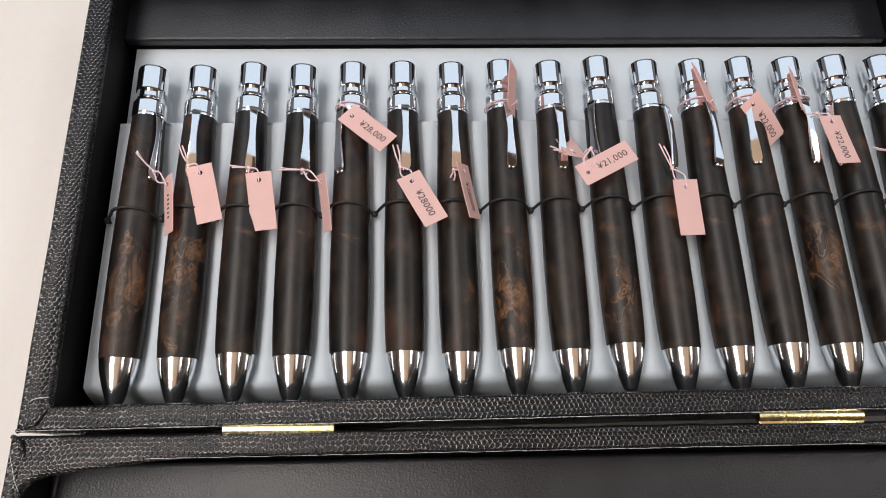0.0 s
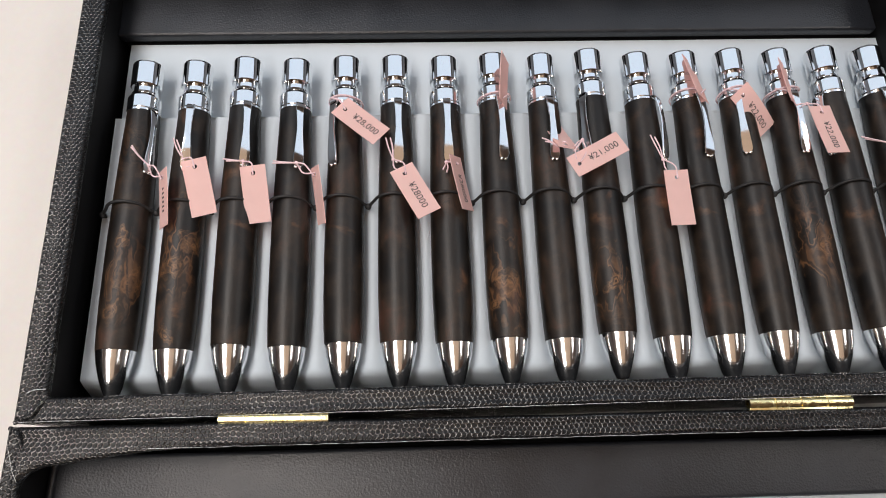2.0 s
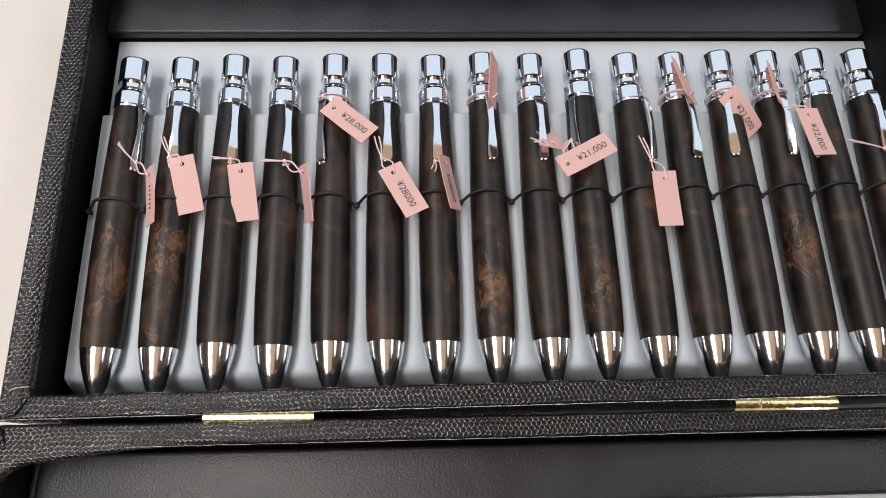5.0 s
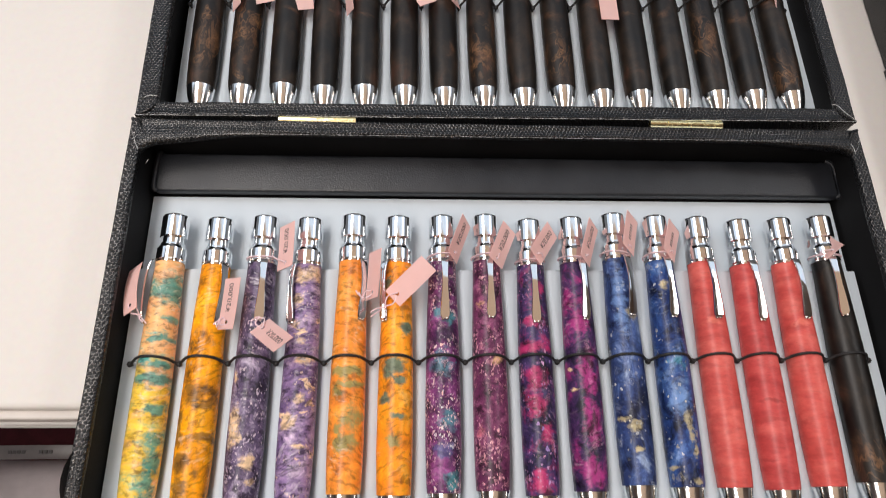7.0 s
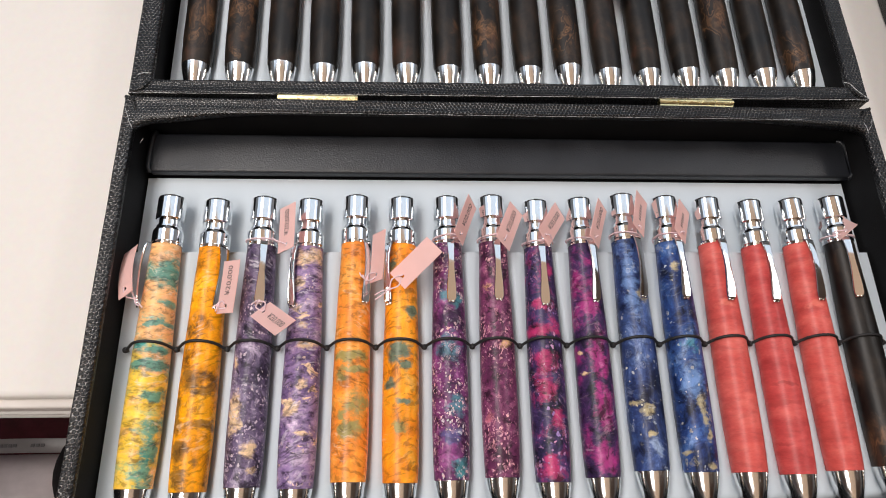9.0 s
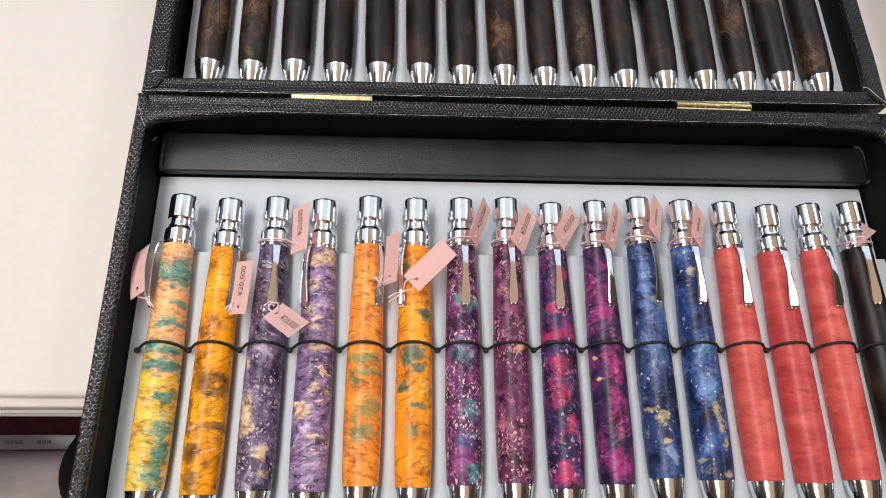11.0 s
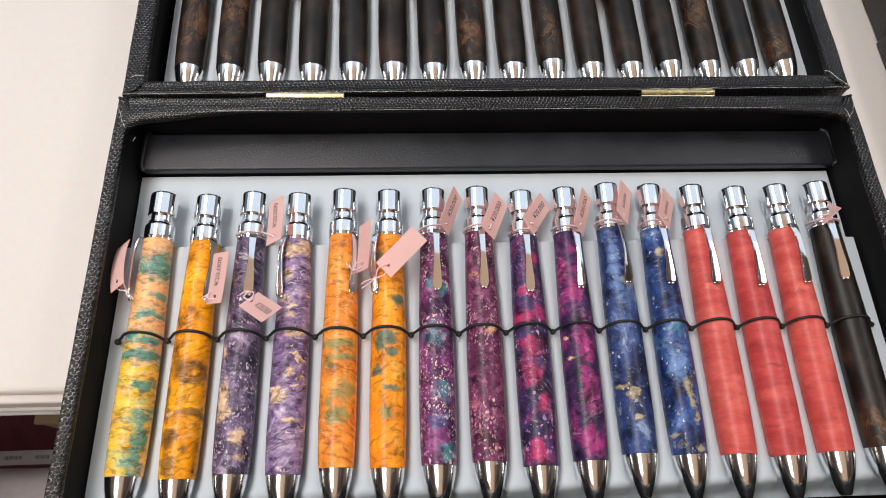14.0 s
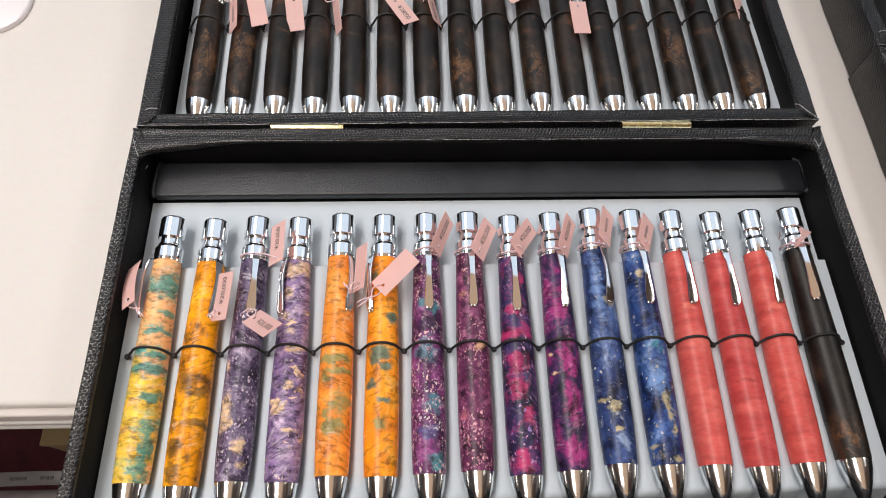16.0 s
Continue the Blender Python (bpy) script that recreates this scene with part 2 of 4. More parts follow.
    k.link(k.ramp(big.outputs["Fac"], [(0.35, (0.40,) * 3), (0.7, (0.50,) * 3)]), k.b.inputs["Roughness"])
    return k.m


def burl(name, stops, scale, seed, stretch=0.6, warp=2.0, flecks=(), flake=None, flake_size=850.0, detail=8, grain=1.0, top=None, bud=None, dash=1.0, turn=0.0, patches=()):
    """Dyed stabilised burr under satin lacquer: swirled clouds over a colour ramp (another one towards the collar), patches of
    second colours, clusters of small eyes."""
    k = Mat(name, 0.38)
    k.b.inputs["Specular IOR Level"].default_value = 0.30
    k.b.inputs["Coat Weight"].default_value = 0.10 if grain > 0.5 else 0.02
    k.b.inputs["Coat Roughness"].default_value = 0.26
    v = k.coords((1, stretch, 1), (seed * 1.31, seed * 0.77, seed * 1.93))
    scale *= 1.6
    sv = swirled(k, v, scale * 0.8, 0.0075 * warp)
    big = k.noise(sv, scale, detail, 0.69)
    c = k.ramp(big.outputs["Fac"], stops)
    if top:
        cut = k.node("ShaderNodeSeparateXYZ")
        k.link(k.coords(), cut.inputs[0])
        level = k.node("ShaderNodeMath")
        level.operation = "MULTIPLY_ADD"
        level.inputs[1].default_value, level.inputs[2].default_value = 11.3, 0.0
        k.link(cut.outputs["Y"], level.inputs[0])
        rough = k.node("ShaderNodeMath")
        rough.operation = "ADD"
        k.link(level.outputs[0], rough.inputs[0])
        k.link(k.noise(v, 60, 4).outputs["Fac"], rough.inputs[1])
        c = k.mix(k.ramp(rough.outputs[0], [(0.0, (0, 0, 0)), (top[1] - 0.08, (0, 0, 0)), (top[1] + 0.08, (1, 1, 1))]), c, k.ramp(big.outputs["Fac"], top[0]))
    for n, (col, at, size, soft, w) in enumerate(flecks):
        off = k.node("ShaderNodeVectorMath")
        off.operation = "ADD"
        off.inputs[1].default_value = (3.1 * n + 5, 7.7 * n + 1, 2.3 * n)
        k.link(sv, off.inputs[0])
        p = k.noise(off.outputs[0], size * 1.4, 6, 0.62, 0.4 * w)
        c = k.mix(k.ramp(p.outputs["Fac"], [(at, (0, 0, 0)), (at + soft, (1, 1, 1))]), c, col)
    bent = swirled(k, swirled(k, k.coords(), 150, 0.0042), 520, 0.0018)
    rag = k.noise(swirled(k, k.coords((1, 1.5, 1), (seed, 0, seed)), 210, 0.0050), 170, 6, 0.66).outputs["Fac"] if patches else None
    for u, f, across, along, col in patches:
        d = ragged(k, reach(k, bent, on_barrel(u, f, turn), 0.0016 * across, 0.0015 * along), rag, 2.8)
        c = k.mix(k.ramp(d, [(0.50, (0.86,) * 3), (1.0, (0, 0, 0))]), c, col)
    # dark grain lines that follow the swirl, and lighter curl between them
    lines = k.noise(swirled(k, sv, scale * 2.0, 0.0035), scale * 2.2, 6, 0.7)
    c = times(k, c, k.ramp(lines.outputs["Fac"], [(0.38, (0.24, 0.22, 0.25)), (0.455, (0.85,) * 3), (0.53, (1.0, 1.0, 1.0)), (0.61, (1.35, 1.32, 1.3))]), grain)
    if grain > 0.5:
        # short light fibres that lean across the pen, in patches
        lean = k.node("ShaderNodeMapping")
        lean.inputs["Rotation"].default_value = (0, 0, radians(24 if seed % 2 else -24))
        k.link(swirled(k, k.coords((1, 1, 1), (seed * 0.9, seed * 0.4, 0)), 120, 0.006), lean.inputs["Vector"])
        drawn = k.node("ShaderNodeMapping")
        drawn.inputs["Scale"].default_value = (0.28, 1.5, 0.6)
        k.link(lean.outputs["Vector"], drawn.inputs["Vector"])
        fibre = k.ramp(k.noise(drawn.outputs["Vector"], 620, 3, 0.55).outputs["Fac"], [(0.55, (0, 0, 0)), (0.66, (1, 1, 1))])
        where = k.ramp(k.noise(v, 70, 2).outputs["Fac"], [(0.47, (0, 0, 0)), (0.60, (0.75 * dash,) * 3)])
        light = tuple(min(0.95, 0.5 * x + 0.42) for x in stops[-1][1])
        c = k.mix(times(k, fibre, where), c, light)
        shade = k.ramp(k.noise(drawn.outputs["Vector"], 430, 3, 0.55).outputs["Fac"], [(0.36, (0.35, 0.33, 0.36)), (0.45, (1, 1, 1))])
        c = times(k, c, shade, 0.4 + 0.4 * dash)
    if flake:
        mask = k.ramp(k.noise(v, 75, 3).outputs["Fac"], [(0.42, (0, 0, 0)), (0.56, (1, 1, 1))])
        plainv = swirled(k, k.coords((1, 0.85, 1), (seed, seed * 2, 0)), 520, 0.0026)
        for size, least in ((flake_size, flake[1]), (flake_size * 1.8, flake[1])):
            cell = k.node("ShaderNodeTexVoronoi", Scale=size)
            k.link(plainv, cell.inputs["Vector"])
            pick = k.node("ShaderNodeSeparateColor")
            k.link(cell.outputs["Color"], pick.inputs[0])
            near = k.ramp(cell.outputs["Distance"], [(0.05, (0.45,) * 3), (0.18, (1, 1, 1)), (0.36, (1, 1, 1)), (0.46, (0, 0, 0))])
            some = k.ramp(pick.outputs[0], [(least, (0, 0, 0)), (least + 0.1, (1, 1, 1))])
            c = k.mix(times(k, times(k, near, some), mask), c, k.mix(pick.outputs[1], flake[0], flake[2]))
    if bud:
        knots = eyes(k, swirled(k, k.coords((1, 0.8, 1), (seed * 0.31, seed * 0.17, seed * 0.23)), 480, 0.0048), bud[1], bud[2], seed, 5.0)
        c = k.mix(knots, c, bud[0])
    k.base(c)
    return k.m


LIZARD, LINING, PAD = lizard(), lining(), pad_leather()
NOSE_CHROME = chrome("nose_chrome", 0.13, 0.20)
CHROME, BRASS, TRAY, TABLE = chrome(), brass(), flock(), table_white()
CORD = plain("black_elastic", (0.012, 0.012, 0.013), 0.6, 0, 0.3, 900)
PINK = plain("pink_card", (0.98, 0.73, 0.70), 0.7, 0, 0.03, 200)
for card_paper in (PINK,):
    t = card_paper.node_tree
    thin, both = t.nodes.new("ShaderNodeBsdfTranslucent"), t.nodes.new("ShaderNodeMixShader")
    thin.inputs["Color"].default_value = (0.98, 0.70, 0.67, 1)
    both.inputs[0].default_value = 0.45
    t.links.new(t.nodes["Principled BSDF"].outputs[0], both.inputs[1])
    t.links.new(thin.outputs[0], both.inputs[2])
    t.links.new(both.outputs[0], t.nodes["Material Output"].inputs["Surface"])
STRING = plain("pale_pink_thread", (0.82, 0.62, 0.66), 0.8, 0, 0.1, 900)
INK = plain("dark_ink", (0.03, 0.026, 0.03), 0.6, 0, 0.1, 300)
WHITE = plain("white_paint", (0.62, 0.61, 0.60), 0.6, 0, 0.03, 2)
CEILING = plain("ceiling_beige", (0.62, 0.47, 0.34), 0.8, 0, 0.03, 2)
TAN = plain("warm_wood_panel", (0.55, 0.36, 0.22), 0.5, 0, 0.2, 3)
CARPET = plain("maroon_carpet", (0.055, 0.006, 0.012), 0.9, 0, 0.3, 200)
# pale grey for frayed leather, and for glints painted along the folds
WEAR_GLINT = plain("wear_and_glint_grey", (0.48, 0.48, 0.48), 0.25, 0, 0.95, 700)
EDGE = plain("grey_edge_band", (0.62, 0.58, 0.55), 0.45, 0, 0.05, 60)


# ---- mesh helpers ----
def part(name, bm, material, parent=None, label="", smooth=True, crease=70):
    me = bpy.data.meshes.new(name)
    bm.normal_update()
    bm.to_mesh(me)
    bm.free()
    for m in (material if isinstance(material, (list, tuple)) else [material]):
        me.materials.append(m)
    if smooth:
        me.polygons.foreach_set("use_smooth", [True] * len(me.polygons))
        me.set_sharp_from_angle(angle=radians(crease))
    ob = new(name, me)
    if parent:
        ob.parent = parent
    if label:
        tagged(ob, label)
    return ob


def empty(name, m, label, category, group=""):
    ob = new(name)
    ob.empty_display_size = 0.01
    ob.matrix_world = m
    return tagged(ob, label, category, group)


def lathe(bm, profile, segs=32):
    """Turns (y, r) pairs about the y axis."""
    rings = []
    for y, r in profile:
        if r < 1e-6:
            rings.append([bm.verts.new((0, y, 0))])
        else:
            rings.append([bm.verts.new((r * math.cos(2 * math.pi * i / segs), y, r * math.sin(2 * math.pi * i / segs))) for i in range(segs)])
    for a, b in zip(rings, rings[1:]):
        for i in range(segs):
            j = (i + 1) % segs
            if len(a) == 1:
                bm.faces.new((a[0], b[j], b[i]))
            elif len(b) == 1:
                bm.faces.new((a[i], a[j], b[0]))
            else:
                bm.faces.new((a[i], a[j], b[j], b[i]))
    bmesh.ops.recalc_face_normals(bm, faces=bm.faces)
    return bm


def tube(bm, pts, r, segs=8, closed=False):
    """A round strand through the points."""
    pts = [Vector(p) for p in pts]
    rings = []
    up = Vector((0, 0, 1))
    for i, p in enumerate(pts):
        d = (pts[min(i + 1, len(pts) - 1)] - pts[max(i - 1, 0)]).normalized()
        side = d.cross(up)
        side = side.normalized() if side.length > 1e-4 else Vector((1, 0, 0))
        top = side.cross(d).normalized()
        rings.append([bm.verts.new(p + r * (math.cos(a) * side + math.sin(a) * top)) for a in [2 * math.pi * k / segs for k in range(segs)]])
    for a, b in zip(rings, rings[1:]):
        for i in range(segs):
            j = (i + 1) % segs
            bm.faces.new((a[i], a[j], b[j], b[i]))
    bm.faces.new(rings[0][::-1])
    bm.faces.new(rings[-1])
    return bm


def spline(ctrl, n=8):
    """Catmull-Rom through control points."""
    c = [Vector(p) for p in ctrl]
    c = [2 * c[0] - c[1]] + c + [2 * c[-1] - c[-2]]
    out = []
    for p0, p1, p2, p3 in zip(c, c[1:], c[2:], c[3:]):
        for k in range(n):
            t = k / n
            out.append(0.5 * (2 * p1 + (p2 - p0) * t + (2 * p0 - 5 * p1 + 4 * p2 - p3) * t * t + (3 * p1 - p0 - 3 * p2 + p3) * t ** 3))
    return out + [c[-2]]


def box(bm, x0, x1, y0, y1, z0, z1, bevel=0.0, segs=2):
    r = bmesh.ops.create_cube(bm, size=1)["verts"]
    for v in r:
        v.co = Vector(((x0 + x1) / 2 + v.co.x * (x1 - x0), (y0 + y1) / 2 + v.co.y * (y1 - y0), (z0 + z1) / 2 + v.co.z * (z1 - z0)))
    if bevel:
        es = list({e for v in r for e in v.link_edges})
        bmesh.ops.bevel(bm, geom=es, offset=bevel, segments=segs, affect="EDGES", profile=0.6)
    return bm


def structure(name, bm, mat, label, category):
    return tagged(part(name, bm, mat), label, category, kind="structure")


# ---- room ----
R = 3.2
structure("floor", box(bmesh.new(), -R, R, -R, R, -TABLE_H - 0.05, -TABLE_H), CARPET, "dark maroon carpet floor under the table", "floor")
structure("ceiling", box(bmesh.new(), -R, R, -R, R, CEIL, CEIL + 0.05), CEILING, "warm beige ceiling of the hall", "ceiling")
structure("wall_north", box(bmesh.new(), -R, R, R, R + 0.1, -TABLE_H, CEIL), WHITE, "plain white wall of the hall", "wall")
structure("wall_south", box(bmesh.new(), -R, R, -R - 0.1, -R, -TABLE_H, CEIL), TAN, "warm brown wooden panel wall", "wall")
structure("wall_east", box(bmesh.new(), R, R + 0.1, -R, R, -TABLE_H, CEIL), WHITE, "plain white wall of the hall", "wall")
structure("wall_west", box(bmesh.new(), -R - 0.1, -R, -R, R, -TABLE_H, CEIL), WHITE, "plain white wall of the hall", "wall")

# ---- table ----
EDGE_Y = -0.1148
table = empty("display_table", pose(0, 0, -TABLE_H), "white laminate display table with a ribbed grey edge", "table")


def edge_profile(bm, x0, x1, prof):
    cols = [[bm.verts.new((x, y, z)) for y, z in prof] for x in (x0, x1)]
    for i in range(len(prof) - 1):
        bm.faces.new((cols[0][i], cols[1][i], cols[1][i + 1], cols[0][i + 1]))
    return bm


T = TABLE_H
part("tabletop", box(bmesh.new(), -0.9, 0.9, EDGE_Y, 0.48, T - 0.026, T, 0.003, 3), TABLE, table)
bm = box(bmesh.new(), -0.9, 0.9, EDGE_Y - 0.0035, EDGE_Y + 0.002, T - 0.030, T - 0.0035, 0.001)
part("edge_band", bm, EDGE, table, "grey plastic edge band")
for k in range(2):
    part("edge_rib", box(bmesh.new(), -0.9, 0.9, EDGE_Y - 0.0048, EDGE_Y - 0.002, T - 0.014 - 0.010 * k, T - 0.0125 - 0.010 * k, 0.0005), WHITE, table, "thin white rib")
for x in (-0.85, 0.85):
    for y in (-0.05, 0.42):
        part("leg", box(bmesh.new(), x - 0.02, x + 0.02, y - 0.02, y + 0.02, 0, T - 0.028, 0.004), EDGE, table)

# ---- pen cases ----
RIM = 0.038


def rounded_rect(x0, x1, y0, y1, r, n=5):
    pts = []
    for cx, cy, a0 in ((x1 - r, y1 - r, 0), (x0 + r, y1 - r, 90), (x0 + r, y0 + r, 180), (x1 - r, y0 + r, 270)):
        for k in range(n):
            a = radians(a0 + 90 * k / (n - 1))
            pts.append((cx + r * math.cos(a), cy + r * math.sin(a)))
    # more points along the straight sides, for slight waviness
    out = []
    for p, q in zip(pts, pts[1:] + pts[:1]):
        d = math.hypot(q[0] - p[0], q[1] - p[1])
        m = max(1, int(d / 0.008))
        out += [(p[0] + (q[0] - p[0]) * k / m, p[1] + (q[1] - p[1]) * k / m) for k in range(m)]
    return out


def shell(outer, inner, foot, seed):
    """One half of the case: outer walls, flat rim with raised folds, inner walls, bottom. Returns leather and lining meshes."""
    def inset(o, d):
        return (o[0] + d, o[1] - d, o[2] + d, o[3] - d)

    def grow(o, d):
        return inset(o, -d)
    loops = [(inset(outer, 0.001), 0.0, 0.002), (outer, 0.0012, 0.002), (outer, RIM - 0.0012, 0.002), (inset(outer, 0.0004), RIM - 0.0002, 0.002),
             (inset(outer, 0.0010), RIM + 0.0003, 0.002), (inset(outer, 0.0018), RIM - 0.0001, 0.002),
             (grow(inner, 0.0016), RIM - 0.0002, 0.004), (grow(inner, 0.0008), RIM + 0.0001, 0.004), (inner, RIM - 0.0008, 0.004), (inset(inner, -0.0003), RIM - 0.003, 0.004)]
    loops2 = [(inset(inner, -0.0003), RIM - 0.003, 0.004), (foot, 0.012, 0.004), (foot, 0.006, 0.004)]

    def loft(lo, cap):
        bm = bmesh.new()
        rings = []
        ref = rounded_rect(*outer, 0.0006, 3)
        n = len(ref)
        for o, z, r in lo:
            cx0, cx1, cy0, cy1 = o
            ring = []
            for (px, py) in ref:
                u = (px - outer[0]) / (outer[1] - outer[0])
                v = (py - outer[2]) / (outer[3] - outer[2])
                w = 0.00035 * noise.noise((px * 60 + seed, py * 60, z * 50))
                ring.append(bm.verts.new((cx0 + u * (cx1 - cx0) + w, cy0 + v * (cy1 - cy0) + w, z + 0.5 * w)))
            rings.append(ring)
        for a, b in zip(rings, rings[1:]):
            for i in range(n):
                j = (i + 1) % n
                bm.faces.new((a[i], a[j], b[j], b[i]))
        if cap:
            bm.faces.new(rings[-1])
        return bm
    a = loft(loops, False)
    b = loft(loops2, True)
    return a, b


def hinge(parent, x, y):
    h = part("hinge", tube(bmesh.new(), [(x - 0.0159, y, RIM - 0.0012), (x + 0.0159, y, RIM - 0.0012)], 0.0008, 10), BRASS, parent, "small polished brass hinge")
    for k in range(4):
        x0 = x - 0.016 + 0.008 * k
        bm = bmesh.new()
        tube(bm, [(x0 + 0.0001, y, RIM - 0.0012), (x0 + 0.0004, y, RIM - 0.0012), (x0 + 0.0076, y, RIM - 0.0012), (x0 + 0.0079, y, RIM - 0.0012)], 0.0017, 14)
        part("knuckle", bm, BRASS, h)
    for s in (-1, 1):
        bm = box(bmesh.new(), x - 0.0159, x + 0.0159, min(y, y + s * 0.0042), max(y, y + s * 0.0042), RIM - 0.0011, RIM - 0.0004, 0.0002)
        part("leaf", bm, BRASS, h)


U_OUT, U_IN, U_FOOT = (-0.1525, 0.1565, 0.0010, 0.1720), (-0.1440, 0.1490, 0.0081, 0.1640), (-0.1475, 0.1530, 0.0095, 0.1640)
L_OUT, L_IN, L_FOOT = (-0.1535, 0.1560, -0.1745, -0.0025), (-0.1483, 0.1505, -0.1660, -0.0090), (-0.1488, 0.1520, -0.1650, -0.0080)
TURN_BACK = pose(0, 0, 0, 0, 0, 0.95)                                               # the halves stand slightly askew
TURN_FRONT = pose(-0.148, 0, 0, 0, 0, 0.45) @ pose(0.148, 0, 0)


def wear_glint(parent, pts, m, r=0.00017):
    """A pale thread along a fold, for frayed leather and for glints put into the colour."""
    bm = bmesh.new()
    tube(bm, [(x + 0.00018 * noise.noise((x * 300, y * 300, 1)), y + 0.00018 * noise.noise((x * 300, y * 300, 5)), z + 0.00015 * noise.noise((x * 400, y * 400, 9))) for x, y, z in pts], r, 5)
    o = part("worn_fold", bm, WEAR_GLINT, parent, "pale grey fold line of leather wear and painted glint")
    o.matrix_local = m


def line(a, b, n=90):
    a, b = Vector(a), Vector(b)
    return [tuple(a.lerp(b, k / n)) for k in range(n + 1)]


def pen_case(m, label):
    case = empty("pen_case", m, label, "pen case")
    for half, (o, i, f), turn in (("back_half", (U_OUT, U_IN, U_FOOT), TURN_BACK), ("front_half", (L_OUT, L_IN, L_FOOT), TURN_FRONT)):
        a, b = shell(o, i, f, 3.0 if half == "back_half" else 9.0)
        h = part(half, a, LIZARD, case, "black embossed lizard leather case half")
        h.matrix_local = turn
        part("lining", b, LINING, h, "smooth black cloth lining")
        # raised folds at the four corners
        for sx, ox, ix in ((-1, o[0], i[0]), (1, o[1], i[1])):
            for sy, oy, iy in ((-1, o[2], i[2]), (1, o[3], i[3])):
                bm = bmesh.new()
                w = -0.0012 * sx
                pts = spline([(ox - 0.0004 * sx, oy - 0.0002 * sy, RIM - 0.0006), (ox * 0.6 + ix * 0.4 + w, oy * 0.75 + iy * 0.25, RIM + 0.0004), (ox * 0.25 + ix * 0.75, oy * 0.5 + iy * 0.5, RIM + 0.0004), (ix, iy, RIM - 0.0004)], 6)
                tube(bm, pts, 0.0007, 8)
                part("corner_fold", bm, LIZARD, h)
    # the front half's leather sags inwards at its two hinge corners
    for s, x_in, size in ((1, L_IN[0], 1.0), (-1, L_IN[1], 0.6)):
        bm = bmesh.new()
        rows = []
        for k in range(49):
            u = 0.062 * (k / 48) ** 1.6
            sag = size * (0.0042 * math.exp(-((u - 0.003) / 0.026) ** 2) + 0.0055 * math.exp(-u / 0.0026)) + 0.0003
            x = x_in - 0.0006 * s + s * u
            sag += 0.0003 * noise.noise((x * 300, 3.0, 1.0))
            fade = (k / 48) ** 3
            rows.append([bm.verts.new((x, L_IN[3] + 0.0016 - (sag + 0.0016) * f, RIM + z * (1 - fade) - 0.0009 * fade)) for f, z in ((0.0, -0.0001), (0.35, 0.0003), (0.75, 0.0002), (0.93, -0.0002), (1.0, -0.0012), (0.97, -0.0030), (0.7, -0.0055), (0.2, -0.0075))])
        for p, q in zip(rows, rows[1:]):
            for j in range(len(p) - 1):
                bm.faces.new((p[j], p[j + 1], q[j + 1], q[j]))
        bmesh.ops.recalc_face_normals(bm, faces=bm.faces)
        part("sagging_corner", bm, LIZARD, case, "sagging leather corner").matrix_local = TURN_FRONT
    # the two long lines paint the folds' glint; the short ones are frayed leather
    wear_glint(case, line((-0.1520, 0.0012, RIM + 0.0001), (0.1560, 0.0012, RIM + 0.0001)), TURN_BACK, 0.00010)
    wear_glint(case, line((-0.1150, -0.0094, RIM - 0.0001), (0.1480, -0.0088, RIM - 0.0001)), TURN_FRONT, 0.00007)
    wear_glint(case, spline([(-0.1528, -0.0070, RIM + 0.0001), (-0.1516, -0.0100, RIM + 0.0005), (-0.1500, -0.0140, RIM + 0.0006), (-0.1484, -0.0176, RIM + 0.0002)], 10), TURN_FRONT, 0.00009)
    for x, y, lean in ((-0.1513, -0.0106, 40), (-0.1507, -0.0128, 30), (-0.1496, -0.0150, 35), (-0.1436, -0.0236, 80)):
        wear_glint(case, line((x - 0.0008, y - 0.0002, RIM + 0.0004), (x + 0.0010 * math.cos(radians(lean)), y + 0.0012 * math.sin(radians(lean)), RIM + 0.0008), 6), TURN_FRONT, 0.00008)
    wear_glint(case, spline([(0.1552, -0.0072, RIM + 0.0003), (0.1536, -0.0112, RIM + 0.0005), (0.1518, -0.0136, RIM + 0.0003)], 10), TURN_FRONT, 0.00008)
    wear_glint(case, spline([(0.1506, -0.0100, RIM + 0.0003), (0.1512, -0.0122, RIM + 0.0004), (0.1516, -0.0150, RIM)], 8), TURN_FRONT, 0.00011)
    # the pad's leather ends in a rolled bead on either side
    for x, bow in ((0.1512, 0.0010), (-0.1462, -0.0005)):
        bm = tube(bmesh.new(), spline([(x - 2 * bow, -0.0098, 0.0220), (x, -0.0120, 0.0228), (x + bow, -0.0190, 0.0226), (x + bow, -0.0262, 0.0224), (x - bow, -0.0278, 0.0214)], 8), 0.0011, 10)
        part("pad_end", bm, PAD, case, "rolled black leather edge").matrix_local = TURN_FRONT
    wear_glint(case, spline([(-0.1500, 0.0090, RIM + 0.0003), (-0.1478, 0.0102, RIM + 0.0004), (-0.1445, 0.0106, RIM)], 8), TURN_BACK)
    wear_glint(case, spline([(0.1470, 0.0098, RIM + 0.0002), (0.1490, 0.0090, RIM + 0.0005), (0.1520, 0.0055, RIM + 0.0004), (0.1562, 0.0018, RIM)], 8), TURN_BACK)
    for y0, y1, x1, turn in ((0.1433, 0.1635, 0.1490, TURN_BACK), (-0.0280, -0.0105, 0.1512, TURN_FRONT)):
        bm = box(bmesh.new(), -0.1462, x1, y0, y1, 0.0185, 0.0228, 0.0012, 3)
        part("pad", bm, PAD, case, "padded black leather bar").matrix_local = turn
